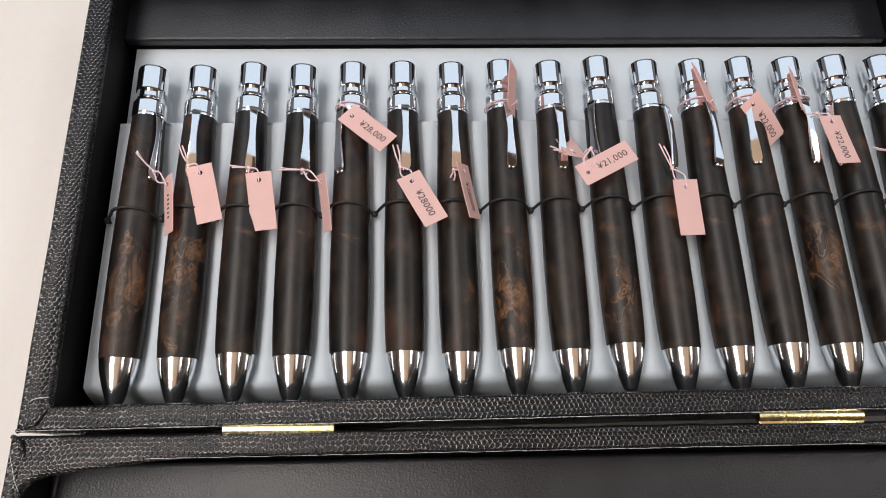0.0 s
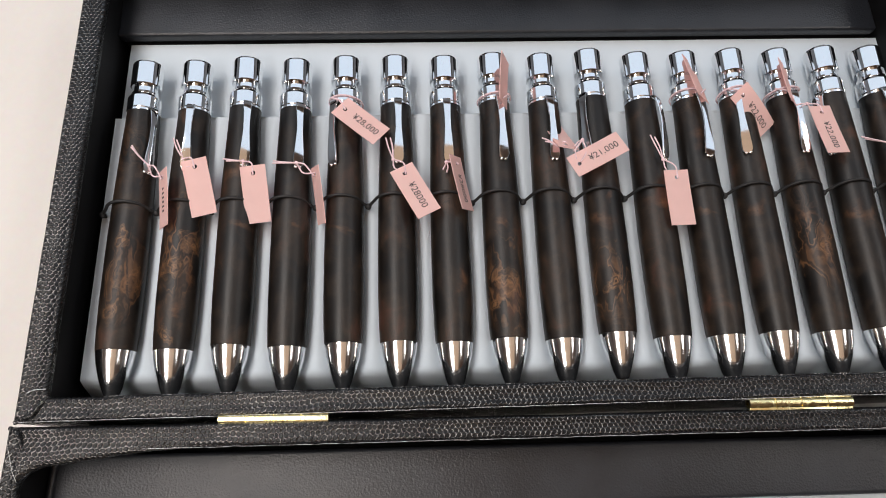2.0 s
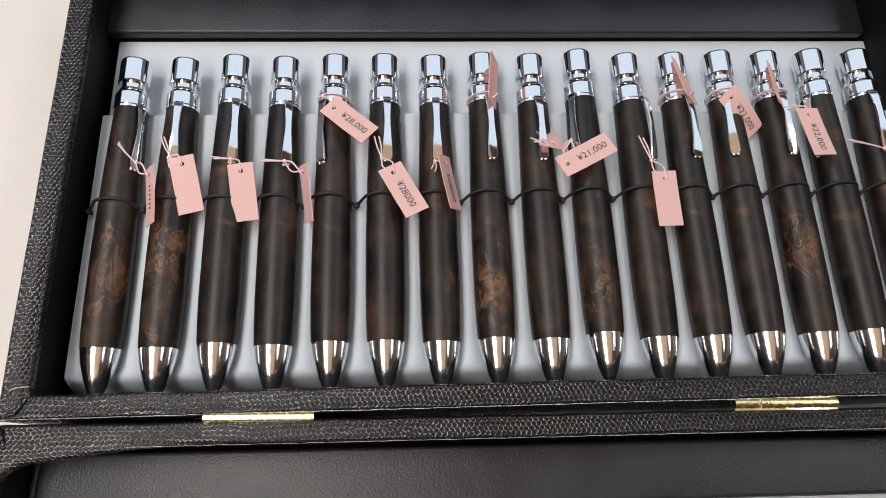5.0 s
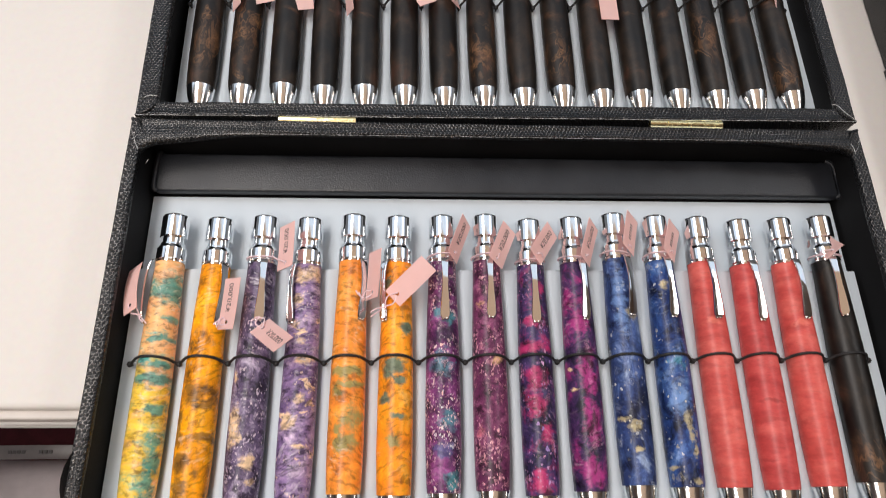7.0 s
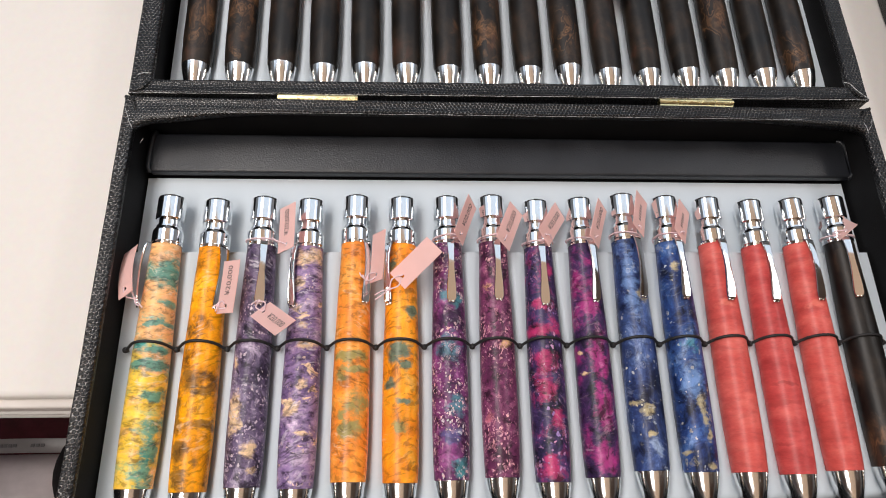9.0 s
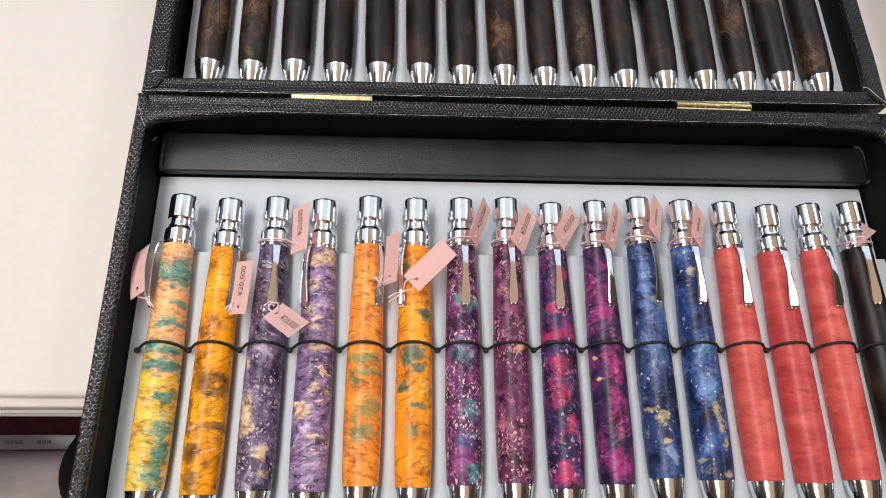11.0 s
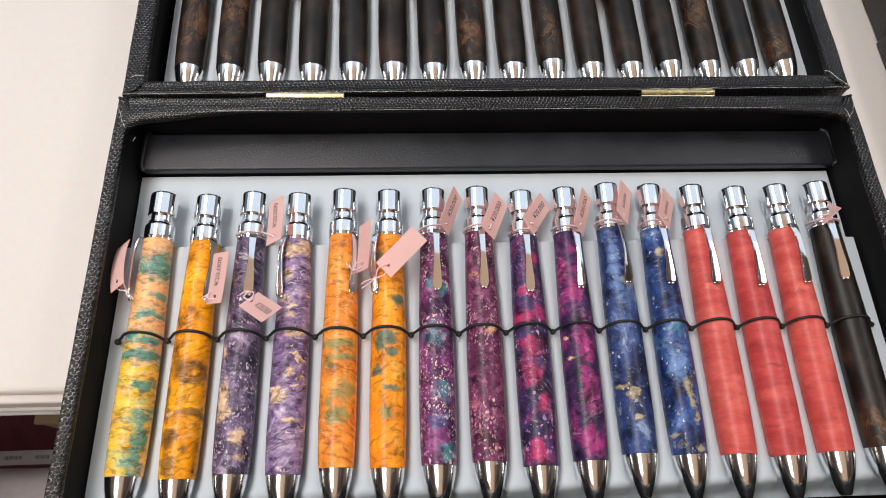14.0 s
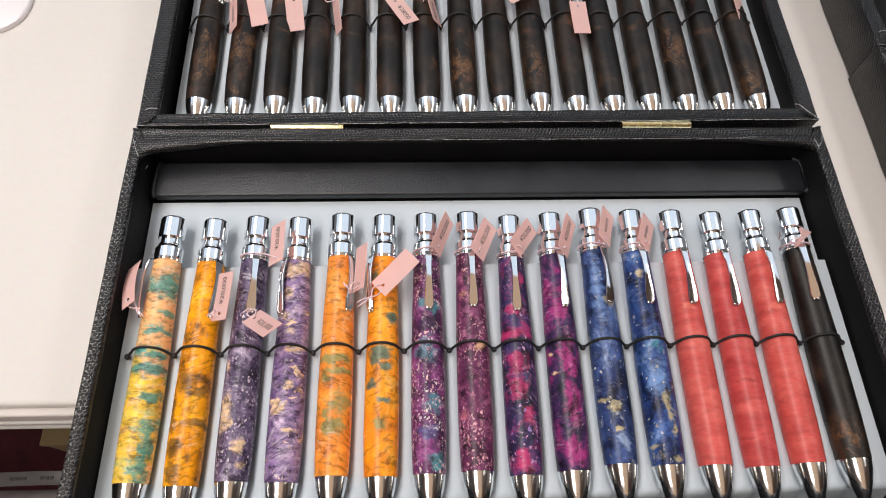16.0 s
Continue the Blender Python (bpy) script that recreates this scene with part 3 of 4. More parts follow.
        bm = box(bmesh.new(), -0.1455, x1 - 0.001, y0 + 0.001, y1, 0.0065, 0.0183, 0.0004)
        part("pad_base", bm, LINING, case).matrix_local = turn
    hinge(case, -0.078, -0.0012)
    hinge(case, 0.0795, 0.0010)
    return case


pen_case(pose(0, 0, 0), "open black lizard leather pen case with brass hinges on the table")
pen_case(pose(0.3630, 0.0620, 0) @ Matrix.Diagonal((1, 1, 0.68, 1)), "second open black lizard leather pen case on the table")

# ---- pens ----
PITCH = 0.01805
AXIS = {"back": 0.0240, "front": 0.0236}        # height of the pens at their noses
LEAN = 0.5                                      # they rise slightly towards their buttons
NOSE = [(-0.0146, 0.0), (-0.0146, 0.0016), (-0.0143, 0.0020), (-0.0115, 0.0032), (-0.0080, 0.0045), (-0.0040, 0.00555), (0.0, 0.00610)]
BARREL = [(0.0, 0.0057), (0.0001, 0.00615), (0.006, 0.00645), (0.016, 0.0067), (0.034, 0.0067), (0.050, 0.0065), (0.066, 0.0061), (0.080, 0.00565), (0.0860, 0.0055), (0.0861, 0.0050)]
COLLAR = [(0.0000, 0.0048), (0.0000, 0.00575), (0.0007, 0.0058), (0.0009, 0.00555), (0.0012, 0.00575), (0.0058, 0.00575), (0.0062, 0.0056), (0.0073, 0.0049), (0.0081, 0.00475), (0.0083, 0.0041), (0.0109, 0.0041)]
BUTTON = [(0.0106, 0.0), (0.0106, 0.0050), (0.0110, 0.0054), (0.0194, 0.0054), (0.0200, 0.0052), (0.0203, 0.0048), (0.0203, 0.0)]


def clip_mesh():
    """A sprung strap that comes from under the collar, flat, narrowing, then widening to a rounded paddle."""
    bm = bmesh.new()
    stations = [(0.0012, 0.0050, 0.0013), (0.0010, 0.0062, 0.0014), (0.0002, 0.0069, 0.00145), (-0.0015, 0.0073, 0.0014), (-0.0045, 0.0077, 0.0012), (-0.008, 0.0079, 0.0011), (-0.0115, 0.0079, 0.00115),
                (-0.015, 0.0078, 0.0014), (-0.0185, 0.0076, 0.0017), (-0.0215, 0.0073, 0.00185), (-0.0230, 0.0071, 0.0018), (-0.0238, 0.0069, 0.0014), (-0.0242, 0.0067, 0.0008)]
    th = 0.0006
    rings = []
    for y, z, w in stations:
        prof = [(-w, 0), (-w * 0.97, th * 0.65), (-w * 0.88, th), (-w * 0.4, th * 1.04), (0, th * 1.05), (w * 0.4, th * 1.04), (w * 0.88, th), (w * 0.97, th * 0.65), (w, 0), (w * 0.6, -th * 0.3), (-w * 0.6, -th * 0.3)]
        rings.append([bm.verts.new((a, y, z + b)) for a, b in prof])
    for a, b in zip(rings, rings[1:]):
        for i in range(len(a)):
            j = (i + 1) % len(a)
            bm.faces.new((a[i], a[j], b[j], b[i]))
    bm.faces.new(rings[0])
    bm.faces.new(rings[-1][::-1])
    for s in (-0.0009, 0.0009):
        bmesh.ops.create_uvsphere(bm, u_segments=8, v_segments=6, radius=0.0008, matrix=Matrix.Translation((s * 0.8, -0.0240, 0.0067)))
    bmesh.ops.recalc_face_normals(bm, faces=bm.faces)
    return bm


def make_pen():
    """A pen along y with the nose joint at its origin."""
    pen = empty("pen", Matrix(), "x", "pen")
    part("barrel", lathe(bmesh.new(), BARREL, 40), LINING, pen, crease=20)
    part("nose_cone", lathe(bmesh.new(), NOSE, 40), NOSE_CHROME, pen, "polished chrome nose cone", crease=25)
    for name, bm, label in (("collar", lathe(bmesh.new(), COLLAR, 40), "polished chrome collar"), ("push_button", lathe(bmesh.new(), BUTTON, 40), "polished chrome push button"), ("clip", clip_mesh(), "sprung chrome clip")):
        part(name, bm, CHROME, pen, label, crease=40 if name == "clip" else 16)
    return pen


FIRST = make_pen()
PENS = {}
ROW = {"back": TURN_BACK @ pose(0.0035, 0, 0), "front": pose(0.0014, 0, 0)}


def place_pen(row, i, y_nose, barrel, clip_angle, wood, label):
    m = ROW[row] @ pose((i - 7.5) * PITCH, y_nose, AXIS[row], LEAN)
    pen = copy_thing(FIRST, m @ pose(0, 0, 0, 0, clip_angle, 0))
    PENS[row, i + 1] = m @ pose(0, barrel, 0)                                           # the joint of barrel and collar
    tagged(pen, label, "pen", "pens in the " + row + " half")
    for o in pen.children:
        if o.name.startswith("barrel"):
            o.data = o.data.copy()
            o.data.transform(Matrix.Diagonal((1, barrel / 0.086, 1, 1)))
            o.data.materials[0] = wood
        elif not o.name.startswith("nose"):
            o.location = (0, barrel, 0)
    return pen


# back row: clip angle, how strongly figured the wood is, how far the pen is pushed back (mm), knots, clouds
BACK = [
    (50, 0.5, 0.8, [(0.3, 0.27, 3.0), (-0.4, 0.16, 2.4), (-0.3, 0.45, 2.2)], []),
    (8, 0.6, 0.4, [(0.35, 0.41, 3.4), (-0.45, 0.31, 2.9), (-0.4, 0.06, 2.2)], [(0.45, 0.29, 2.0, 6.0), (0.3, 0.14, 2.0, 6.5)]),
    (20, 0.2, 1.4, [], [(0.3, 0.47, 5.0, 2.6), (-0.3, 0.70, 3.0, 4.0)]),
    (22, 0.05, 0.3, [], [(0.4, 0.48, 3.0, 2.0)]),
    (-30, 0.1, 1.0, [], [(-0.2, 0.45, 5.0, 1.6)]),
    (8, 0.15, 0.9, [], []),
    (2, 0.25, 0.2, [], [(0.5, 0.25, 3.0, 4.0)]),
    (10, 0.3, 1.0, [(0.15, 0.215, 3.2), (-0.5, 0.145, 2.2)], [(0.1, 0.45, 4.0, 3.0), (0.0, 0.20, 5.0, 3.5)]),
    (8, 0.1, 0.3, [], []),
    (-40, 0.25, 1.9, [(0.2, 0.205, 2.3)], [(-0.1, 0.46, 4.5, 5.0), (0.4, 0.54, 2.0, 1.5)]),
    (38, 0.1, 0.0, [], [(0.2, 0.55, 5.0, 4.0)]),
    (14, 0.3, 0.0, [], [(0.1, 0.82, 3.5, 5.0), (0.0, 0.50, 5.0, 2.0)]),
    (-20, 0.3, 0.7, [], [(0.1, 0.50, 4.0, 4.0)]),
    (2, 0.3, 0.3, [(0.4, 0.335, 2.8)], [(0.0, 0.47, 5.0, 2.4), (0.4, 0.30, 3.0, 4.0)]),
    (-58, 0.3, 0.9, [], [(0.1, 0.48, 5.0, 4.5), (0.0, 0.75, 4.0, 4.0)]),
    (-8, 0.3, 0.6, [(0.3, 0.10, 2.6)], [(0.1, 0.60, 4.0, 4.0)]),
]


def facing(i):
    """How far a pen's visible side is turned towards the middle of the case, in degrees."""
    return math.degrees(math.atan2(-0.04 - (i - 7.5) * PITCH, 0.24))


for i, (ang, fig, back, knots, clouds) in enumerate(BACK):
    place_pen("back", i, 0.0224 + 0.001 * back, 0.0845 + 0.00022 * i, ang, dark_wood("dark_burr", fig, i + 1.0, ang - facing(i), knots, clouds),
              "slim dark brown burr wood pen with tan knots, chrome fittings" if knots else "slim pen of nearly black wood with chrome fittings")

CREAM, TEAL, BROWN, OLIVE = (0.82, 0.58, 0.34), (0.040, 0.30, 0.26), (0.21, 0.10, 0.018), (0.27, 0.28, 0.10)
PINE, MAGENTA, ORCHID, GOLD = (0.03, 0.17, 0.14), (0.44, 0.032, 0.135), (0.38, 0.034, 0.20), (0.52, 0.44, 0.25)
FRONT = [
    (-70, "slim pen of yellow, teal and peach dyed burr wood", "yellow_teal_burr", dict(
        dash=0.7, grain=0.6, scale=36, seed=1.0, stretch=2.2, warp=1.3, bud=((0.30, 0.13, 0.05), 150, 0.95),
        stops=[(0.34, (0.12, 0.36, 0.26)), (0.41, (0.50, 0.50, 0.18)), (0.46, (0.82, 0.56, 0.10)), (0.55, (0.92, 0.58, 0.05)), (0.62, (0.90, 0.50, 0.14)), (0.70, (0.88, 0.66, 0.36))],
        top=([(0.36, (0.10, 0.42, 0.38)), (0.43, (0.75, 0.50, 0.24)), (0.50, (0.88, 0.46, 0.18)), (0.60, (0.88, 0.52, 0.28)), (0.70, (0.85, 0.65, 0.40))], 1.02),
        patches=[(0.1, 0.87, 7.5, 4.6, TEAL), (0.6, 0.75, 3.0, 1.5, TEAL), (0.3, 0.66, 5.0, 0.9, TEAL), (0.2, 0.55, 5.0, 1.1, TEAL), (0.0, 0.49, 7.0, 2.0, TEAL),
                 (0.5, 0.37, 4.0, 1.8, TEAL), (0.45, 0.24, 3.0, 2.4, TEAL), (0.4, 0.06, 3.0, 4.6, TEAL), (0.7, 0.15, 3.0, 3.4, TEAL)])),
    (43, "slim pen of amber orange burr wood with brown veins", "amber_burr", dict(
        scale=44, seed=2.0, stretch=1.0, warp=1.5, bud=((0.45, 0.15, 0.010), 170, 0.60), dash=0.5, grain=0.7,
        stops=[(0.36, (0.22, 0.09, 0.01)), (0.42, (0.70, 0.25, 0.005)), (0.50, (0.93, 0.35, 0.003)), (0.62, (0.97, 0.42, 0.005)), (0.70, (0.97, 0.48, 0.02))],
        patches=[(-0.5, 0.44, 3.4, 4.0, BROWN), (0.3, 0.40, 3.4, 2.0, BROWN), (0.6, 0.26, 4.5, 1.4, BROWN), (-0.7, 0.17, 2.4, 4.0, BROWN), (-0.6, 0.05, 2.4, 2.5, BROWN), (-0.95, 0.32, 1.8, 5.0, BROWN), (0.2, 0.12, 1.6, 1.4, BROWN)])),
    (17, "slim pen of dark violet grey burr wood with cream flecks", "violet_grey_burr", dict(
        scale=70, seed=3.0, stretch=0.9, warp=1.6, flake=((0.80, 0.68, 0.70), 0.78, (0.42, 0.33, 0.48)), flake_size=900,
        stops=[(0.37, (0.026, 0.018, 0.040)), (0.46, (0.088, 0.062, 0.125)), (0.55, (0.17, 0.125, 0.22)), (0.65, (0.42, 0.35, 0.48))],
        patches=[(-0.75, 0.29, 2.0, 6.0, CREAM), (0.25, 0.15, 2.0, 2.0, CREAM), (-0.8, 0.50, 0.9, 2.2, CREAM), (0.4, 0.07, 1.4, 0.9, CREAM)])),
    (-38, "slim pen of lilac burr wood with cream patches", "lilac_burr", dict(
        scale=60, seed=4.0, stretch=1.7, warp=1.5, flecks=[((0.85, 0.60, 0.40), 0.60, 48, 0.015, 1.0)], flake=((0.88, 0.64, 0.48), 0.88, (0.6, 0.46, 0.5)), flake_size=850,
        stops=[(0.37, (0.070, 0.040, 0.115)), (0.46, (0.195, 0.122, 0.275)), (0.56, (0.31, 0.21, 0.39)), (0.67, (0.58, 0.45, 0.60))],
        patches=[(0.1, 0.96, 4.6, 3.0, CREAM), (-0.5, 0.84, 2.2, 2.6, CREAM), (-0.6, 0.74, 1.8, 1.3, CREAM), (0.2, 0.58, 2.8, 1.3, CREAM), (-0.6, 0.32, 1.9, 3.0, CREAM), (0.3, 0.22, 2.2, 1.3, CREAM), (0.1, 0.42, 1.4, 1.1, CREAM), (-0.2, 0.66, 1.4, 1.0, CREAM)])),
    (40, "slim pen of orange burr wood with olive streaks", "orange_olive_burr", dict(
        scale=40, seed=5.0, stretch=1.1, warp=2.4, bud=((0.60, 0.22, 0.04), 140, 0.80), dash=0.6, grain=0.6,
        stops=[(0.34, (0.60, 0.20, 0.04)), (0.43, (0.86, 0.26, 0.035)), (0.52, (0.93, 0.32, 0.04)), (0.60, (0.94, 0.39, 0.07)), (0.70, (0.92, 0.52, 0.18))],
        patches=[(-0.1, 0.51, 6.0, 1.6, OLIVE), (0.3, 0.46, 4.0, 1.2, OLIVE), (0.3, 0.31, 3.6, 3.4, OLIVE), (0.0, 0.21, 3.2, 2.2, OLIVE), (-0.6, 0.42, 2.2, 1.6, OLIVE), (-0.5, 0.28, 1.6, 1.2, OLIVE)])),
    (-44, "slim pen of orange burr wood with teal patches", "orange_teal_burr", dict(
        scale=40, seed=6.0, stretch=0.9, warp=2.4, bud=((0.55, 0.20, 0.03), 140, 0.82), dash=0.6, grain=0.6,
        stops=[(0.34, (0.60, 0.20, 0.03)), (0.43, (0.88, 0.26, 0.02)), (0.53, (0.95, 0.32, 0.012)), (0.62, (0.95, 0.40, 0.03)), (0.70, (0.93, 0.50, 0.12))],
        patches=[(-0.6, 0.92, 1.8, 2.4, PINE), (0.6, 0.70, 2.2, 2.4, PINE), (-0.2, 0.54, 4.0, 2.8, PINE), (0.3, 0.47, 2.4, 2.0, PINE), (-0.6, 0.40, 2.2, 1.8, PINE), (0.2, 0.33, 2.4, 1.2, PINE), (-0.1, 0.22, 2.0, 1.8, OLIVE)])),
    (5, "slim pen of magenta purple burr wood with teal specks", "magenta_teal_burr", dict(
        dash=0.3, scale=70, seed=7.0, stretch=0.9, warp=1.6, flake=((0.98, 0.55, 0.52), 0.70, (0.62, 0.62, 0.66)), flake_size=820, bud=((0.78, 0.45, 0.55), 330, 0.72),
        stops=[(0.38, (0.034, 0.010, 0.046)), (0.47, (0.125, 0.026, 0.115)), (0.57, (0.22, 0.046, 0.19)), (0.68, (0.38, 0.12, 0.32))],
        patches=[(0.2, 0.76, 3.4, 2.4, (0.06, 0.23, 0.28)), (0.0, 0.55, 2.8, 4.0, (0.07, 0.20, 0.27)), (0.4, 0.30, 2.8, 2.4, (0.06, 0.20, 0.27)), (0.6, 0.05, 2.8, 2.6, (0.06, 0.26, 0.30)), (0.0, 0.18, 2.4, 2.4, (0.08, 0.08, 0.22))])),
    (4, "slim pen of plum burr wood with pink specks", "plum_burr", dict(
        dash=0.3, scale=70, seed=8.0, stretch=0.9, warp=1.6, flake=((0.92, 0.48, 0.50), 0.74, (0.48, 0.22, 0.34)), flake_size=800, bud=((0.78, 0.34, 0.42), 380, 0.62),
        stops=[(0.38, (0.040, 0.009, 0.030)), (0.47, (0.120, 0.025, 0.080)), (0.57, (0.20, 0.046, 0.125)), (0.68, (0.36, 0.12, 0.23))],
        patches=[(-0.5, 0.80, 1.4, 1.4, (0.75, 0.42, 0.22)), (0.5, 0.56, 1.7, 1.5, (0.78, 0.46, 0.24)), (-0.6, 0.25, 1.2, 1.6, (0.55, 0.16, 0.22))])),
    (0, "slim pen of indigo and magenta burr wood", "indigo_magenta_burr", dict(
        dash=0.3, scale=55, seed=9.0, stretch=0.9, warp=1.8, flake=((0.75, 0.35, 0.50), 0.84, (0.3, 0.2, 0.5)), flake_size=660, bud=((0.66, 0.22, 0.34), 320, 0.74),
        stops=[(0.38, (0.008, 0.008, 0.022)), (0.47, (0.026, 0.020, 0.066)), (0.55, (0.060, 0.034, 0.125)), (0.63, (0.28, 0.030, 0.125)), (0.70, (0.50, 0.070, 0.20))],
        patches=[(0.0, 0.74, 3.2, 2.0, MAGENTA), (-0.2, 0.63, 6.0, 1.8, MAGENTA), (0.1, 0.50, 3.0, 3.0, MAGENTA), (-0.1, 0.38, 3.2, 3.6, MAGENTA), (0.45, 0.25, 2.4, 3.0, MAGENTA), (0.1, 0.07, 2.6, 3.0, MAGENTA), (0.6, 0.90, 2.0, 2.6, MAGENTA)])),
    (14, "slim pen of dark purple and magenta burr wood", "purple_magenta_burr", dict(
        dash=0.5, scale=55, seed=10.0, stretch=0.9, warp=2.0, bud=((0.58, 0.22, 0.38), 300, 0.76),
        stops=[(0.38, (0.008, 0.007, 0.017)), (0.46, (0.028, 0.017, 0.058)), (0.535, (0.075, 0.028, 0.110)), (0.62, (0.28, 0.030, 0.16)), (0.70, (0.50, 0.08, 0.27))],
        patches=[(0.1, 0.72, 3.2, 3.2, ORCHID), (0.35, 0.50, 2.4, 7.0, ORCHID), (0.45, 0.30, 2.4, 7.0, ORCHID), (0.3, 0.08, 3.2, 4.0, ORCHID), (-0.6, 0.86, 2.0, 2.0, ORCHID), (-0.6, 0.52, 1.0, 0.6, CREAM), (-0.5, 0.43, 1.2, 0.6, CREAM)])),
    (20, "slim pen of blue burr wood with cream clouds", "blue_cream_burr", dict(
        dash=0.25, scale=44, seed=11.0, stretch=0.7, warp=2.2, flake=((0.62, 0.68, 0.80), 0.95, (0.82, 0.72, 0.45)), flake_size=660, bud=((0.55, 0.60, 0.66), 260, 0.80),
        stops=[(0.38, (0.008, 0.012, 0.042)), (0.485, (0.026, 0.046, 0.15)), (0.575, (0.056, 0.100, 0.27)), (0.68, (0.26, 0.35, 0.58))],
        patches=[(0.1, 0.80, 2.2, 11.0, (0.13, 0.23, 0.48)), (0.7, 0.75, 1.6, 2.4, GOLD), (-0.5, 0.29, 1.9, 0.8, GOLD), (0.2, 0.25, 1.6, 1.4, GOLD), (0.3, 0.16, 0.9, 0.8, GOLD), (0.5, 0.10, 1.6, 2.6, (0.25, 0.33, 0.50))])),
    (6, "slim pen of blue burr wood with gold patches", "blue_gold_burr", dict(
        dash=0.25, scale=44, seed=12.0, stretch=0.7, warp=2.2, flake=((0.62, 0.68, 0.80), 0.95, (0.82, 0.72, 0.45)), flake_size=660, bud=((0.66, 0.58, 0.34), 260, 0.80),
        stops=[(0.38, (0.008, 0.014, 0.058)), (0.485, (0.021, 0.050, 0.19)), (0.575, (0.048, 0.115, 0.33)), (0.68, (0.26, 0.38, 0.64))],
        patches=[(0.25, 0.90, 1.3, 2.2, GOLD), (0.4, 0.54, 2.2, 2.0, (0.06, 0.25, 0.35)), (0.3, 0.38, 3.0, 5.0, (0.14, 0.25, 0.50)), (0.55, 0.26, 1.0, 4.6, GOLD), (0.75, 0.16, 0.8, 1.8, GOLD), (-0.6, 0.08, 1.8, 0.7, GOLD), (0.7, 0.03, 1.3, 1.0, GOLD)])),
]
REDS = [[(0.34, (0.48, 0.064, 0.058)), (0.5, (0.63, 0.100, 0.088)), (0.66, (0.73, 0.16, 0.135))], [(0.34, (0.42, 0.050, 0.052)), (0.5, (0.57, 0.080, 0.078)), (0.66, (0.69, 0.135, 0.122))]]
for k, ang in enumerate((5, 3, 7)):
    FRONT.append((ang, "slim pen of coral red dyed maple with faint bands", "coral_maple", dict(
        stops=REDS[k % 2], scale=30, seed=13.0 + k, stretch=2.2, warp=0.5, detail=5, grain=0.2,
        patches=[(0.3, 0.38, 4.0, 0.6, (0.42, 0.055, 0.055)), (0.0, 0.30, 6.0, 0.9, (0.47, 0.065, 0.062)), (-0.4, 0.13, 3.0, 0.7, (0.45, 0.060, 0.060))] if k == 1 else [(0.2, 0.72, 3.0, 1.0, (0.72, 0.17, 0.13))])))
FY = [-0.1487, -0.1500, -0.1488, -0.1494, -0.1476, -0.1481, -0.1475, -0.1468, -0.1486, -0.1473, -0.1453, -0.1460, -0.1463, -0.1472, -0.1462, -0.1449]
for i, (ang, label, name, look_of) in enumerate(FRONT):
    place_pen("front", i, FY[i], 0.0873, ang, burl(name, turn=ang - facing(i), **look_of), label)
place_pen("front", 15, FY[15], 0.0873, -12, dark_wood("dark_burr_front", 0.3, 40.0, -12 - facing(15), [(0.4, 0.10, 2.0)], [(0.2, 0.16, 3.0, 3.0)]), "slim pen of dark brown figured wood with chrome fittings")
for o in [*FIRST.children, FIRST]:
    bpy.data.objects.remove(o)


# ---- grooved trays ----
RIDGE, LEDGE = 0.0216, 0.0172


def tray(name, row, shift, y_nose, y0, y1, x0, x1, turn, label):
    """A moulded tray: a low ledge under the buttons, then a raised part with one trough for each pen."""
    step = y_nose + 0.0858
    ys = [y0] + [y0 + (step - 0.0006 - y0) * k / 60 for k in range(1, 60)] + [step - 0.0008, step - 0.0003, step, step + 0.0001, step + 0.0006, y1]
    xs = [x0]
    for i in range(16):
        c = (i - 7.5) * PITCH + shift
        xs += [c + PITCH * (k / 14 - 0.5) for k in range(14)]
    xs += [8 * PITCH + shift, x1]
    prof = BARREL[1:-1]

    def radius(y):
        d = y - y_nose
        if d <= 0:
            return 0.0064 if d > -0.004 else max(0.0030, 0.0064 + (d + 0.004) * 0.27)
        for (ya, ra), (yb, rb) in zip(prof, prof[1:]):
            if ya <= d <= yb:
                return ra + (rb - ra) * (d - ya) / (yb - ya)
        return prof[-1][1]

    def height(x, y):
        if y >= step:
            return LEDGE + (RIDGE - LEDGE) * max(0.0, 1 - (y - step) / 0.0005)
        u = (x - shift) / PITCH + 7.5
        i = min(15, max(0, round(u)))
        d = abs(x - shift - (i - 7.5) * PITCH)
        r = radius(y) + 0.00035
        z = RIDGE
        if d < r:
            z = min(RIDGE, AXIS[row] + max(0.0, y - y_nose) * 0.0087 - math.sqrt(max(0.0, r * r - d * d)))
        z -= min(z - 0.0100, 0.0100) * min(1.0, max(0.0, (y_nose - 0.0084 - y) / 0.0044))
        edge = min(1.0, max(0.0, (d - r) / 0.0016))
        return min(z, RIDGE - 0.0011 * (1 - edge) ** 2)
    thing = empty(name, turn, label, "pen tray")
    cut = ys.index(step)
    for piece, rows in (("grooved_bed", ys[:cut + 2]), ("ledge", ys[cut + 1:])):
        bm = bmesh.new()
        grid = [[bm.verts.new((x, y, height(x, y))) for x in xs] for y in rows]
        for a, b in zip(grid, grid[1:]):
            for i in range(len(xs) - 1):
                bm.faces.new((a[i], a[i + 1], b[i + 1], b[i]))
        end = grid[0] if piece == "grooved_bed" else grid[-1]
        low = [bm.verts.new((v.co.x, v.co.y, 0.0065)) for v in end]
        for i in range(len(xs) - 1):
            bm.faces.new((end[i], low[i], low[i + 1], end[i + 1]))
        bmesh.ops.recalc_face_normals(bm, faces=bm.faces)
        part(piece, bm, TRAY, thing)
    return thing


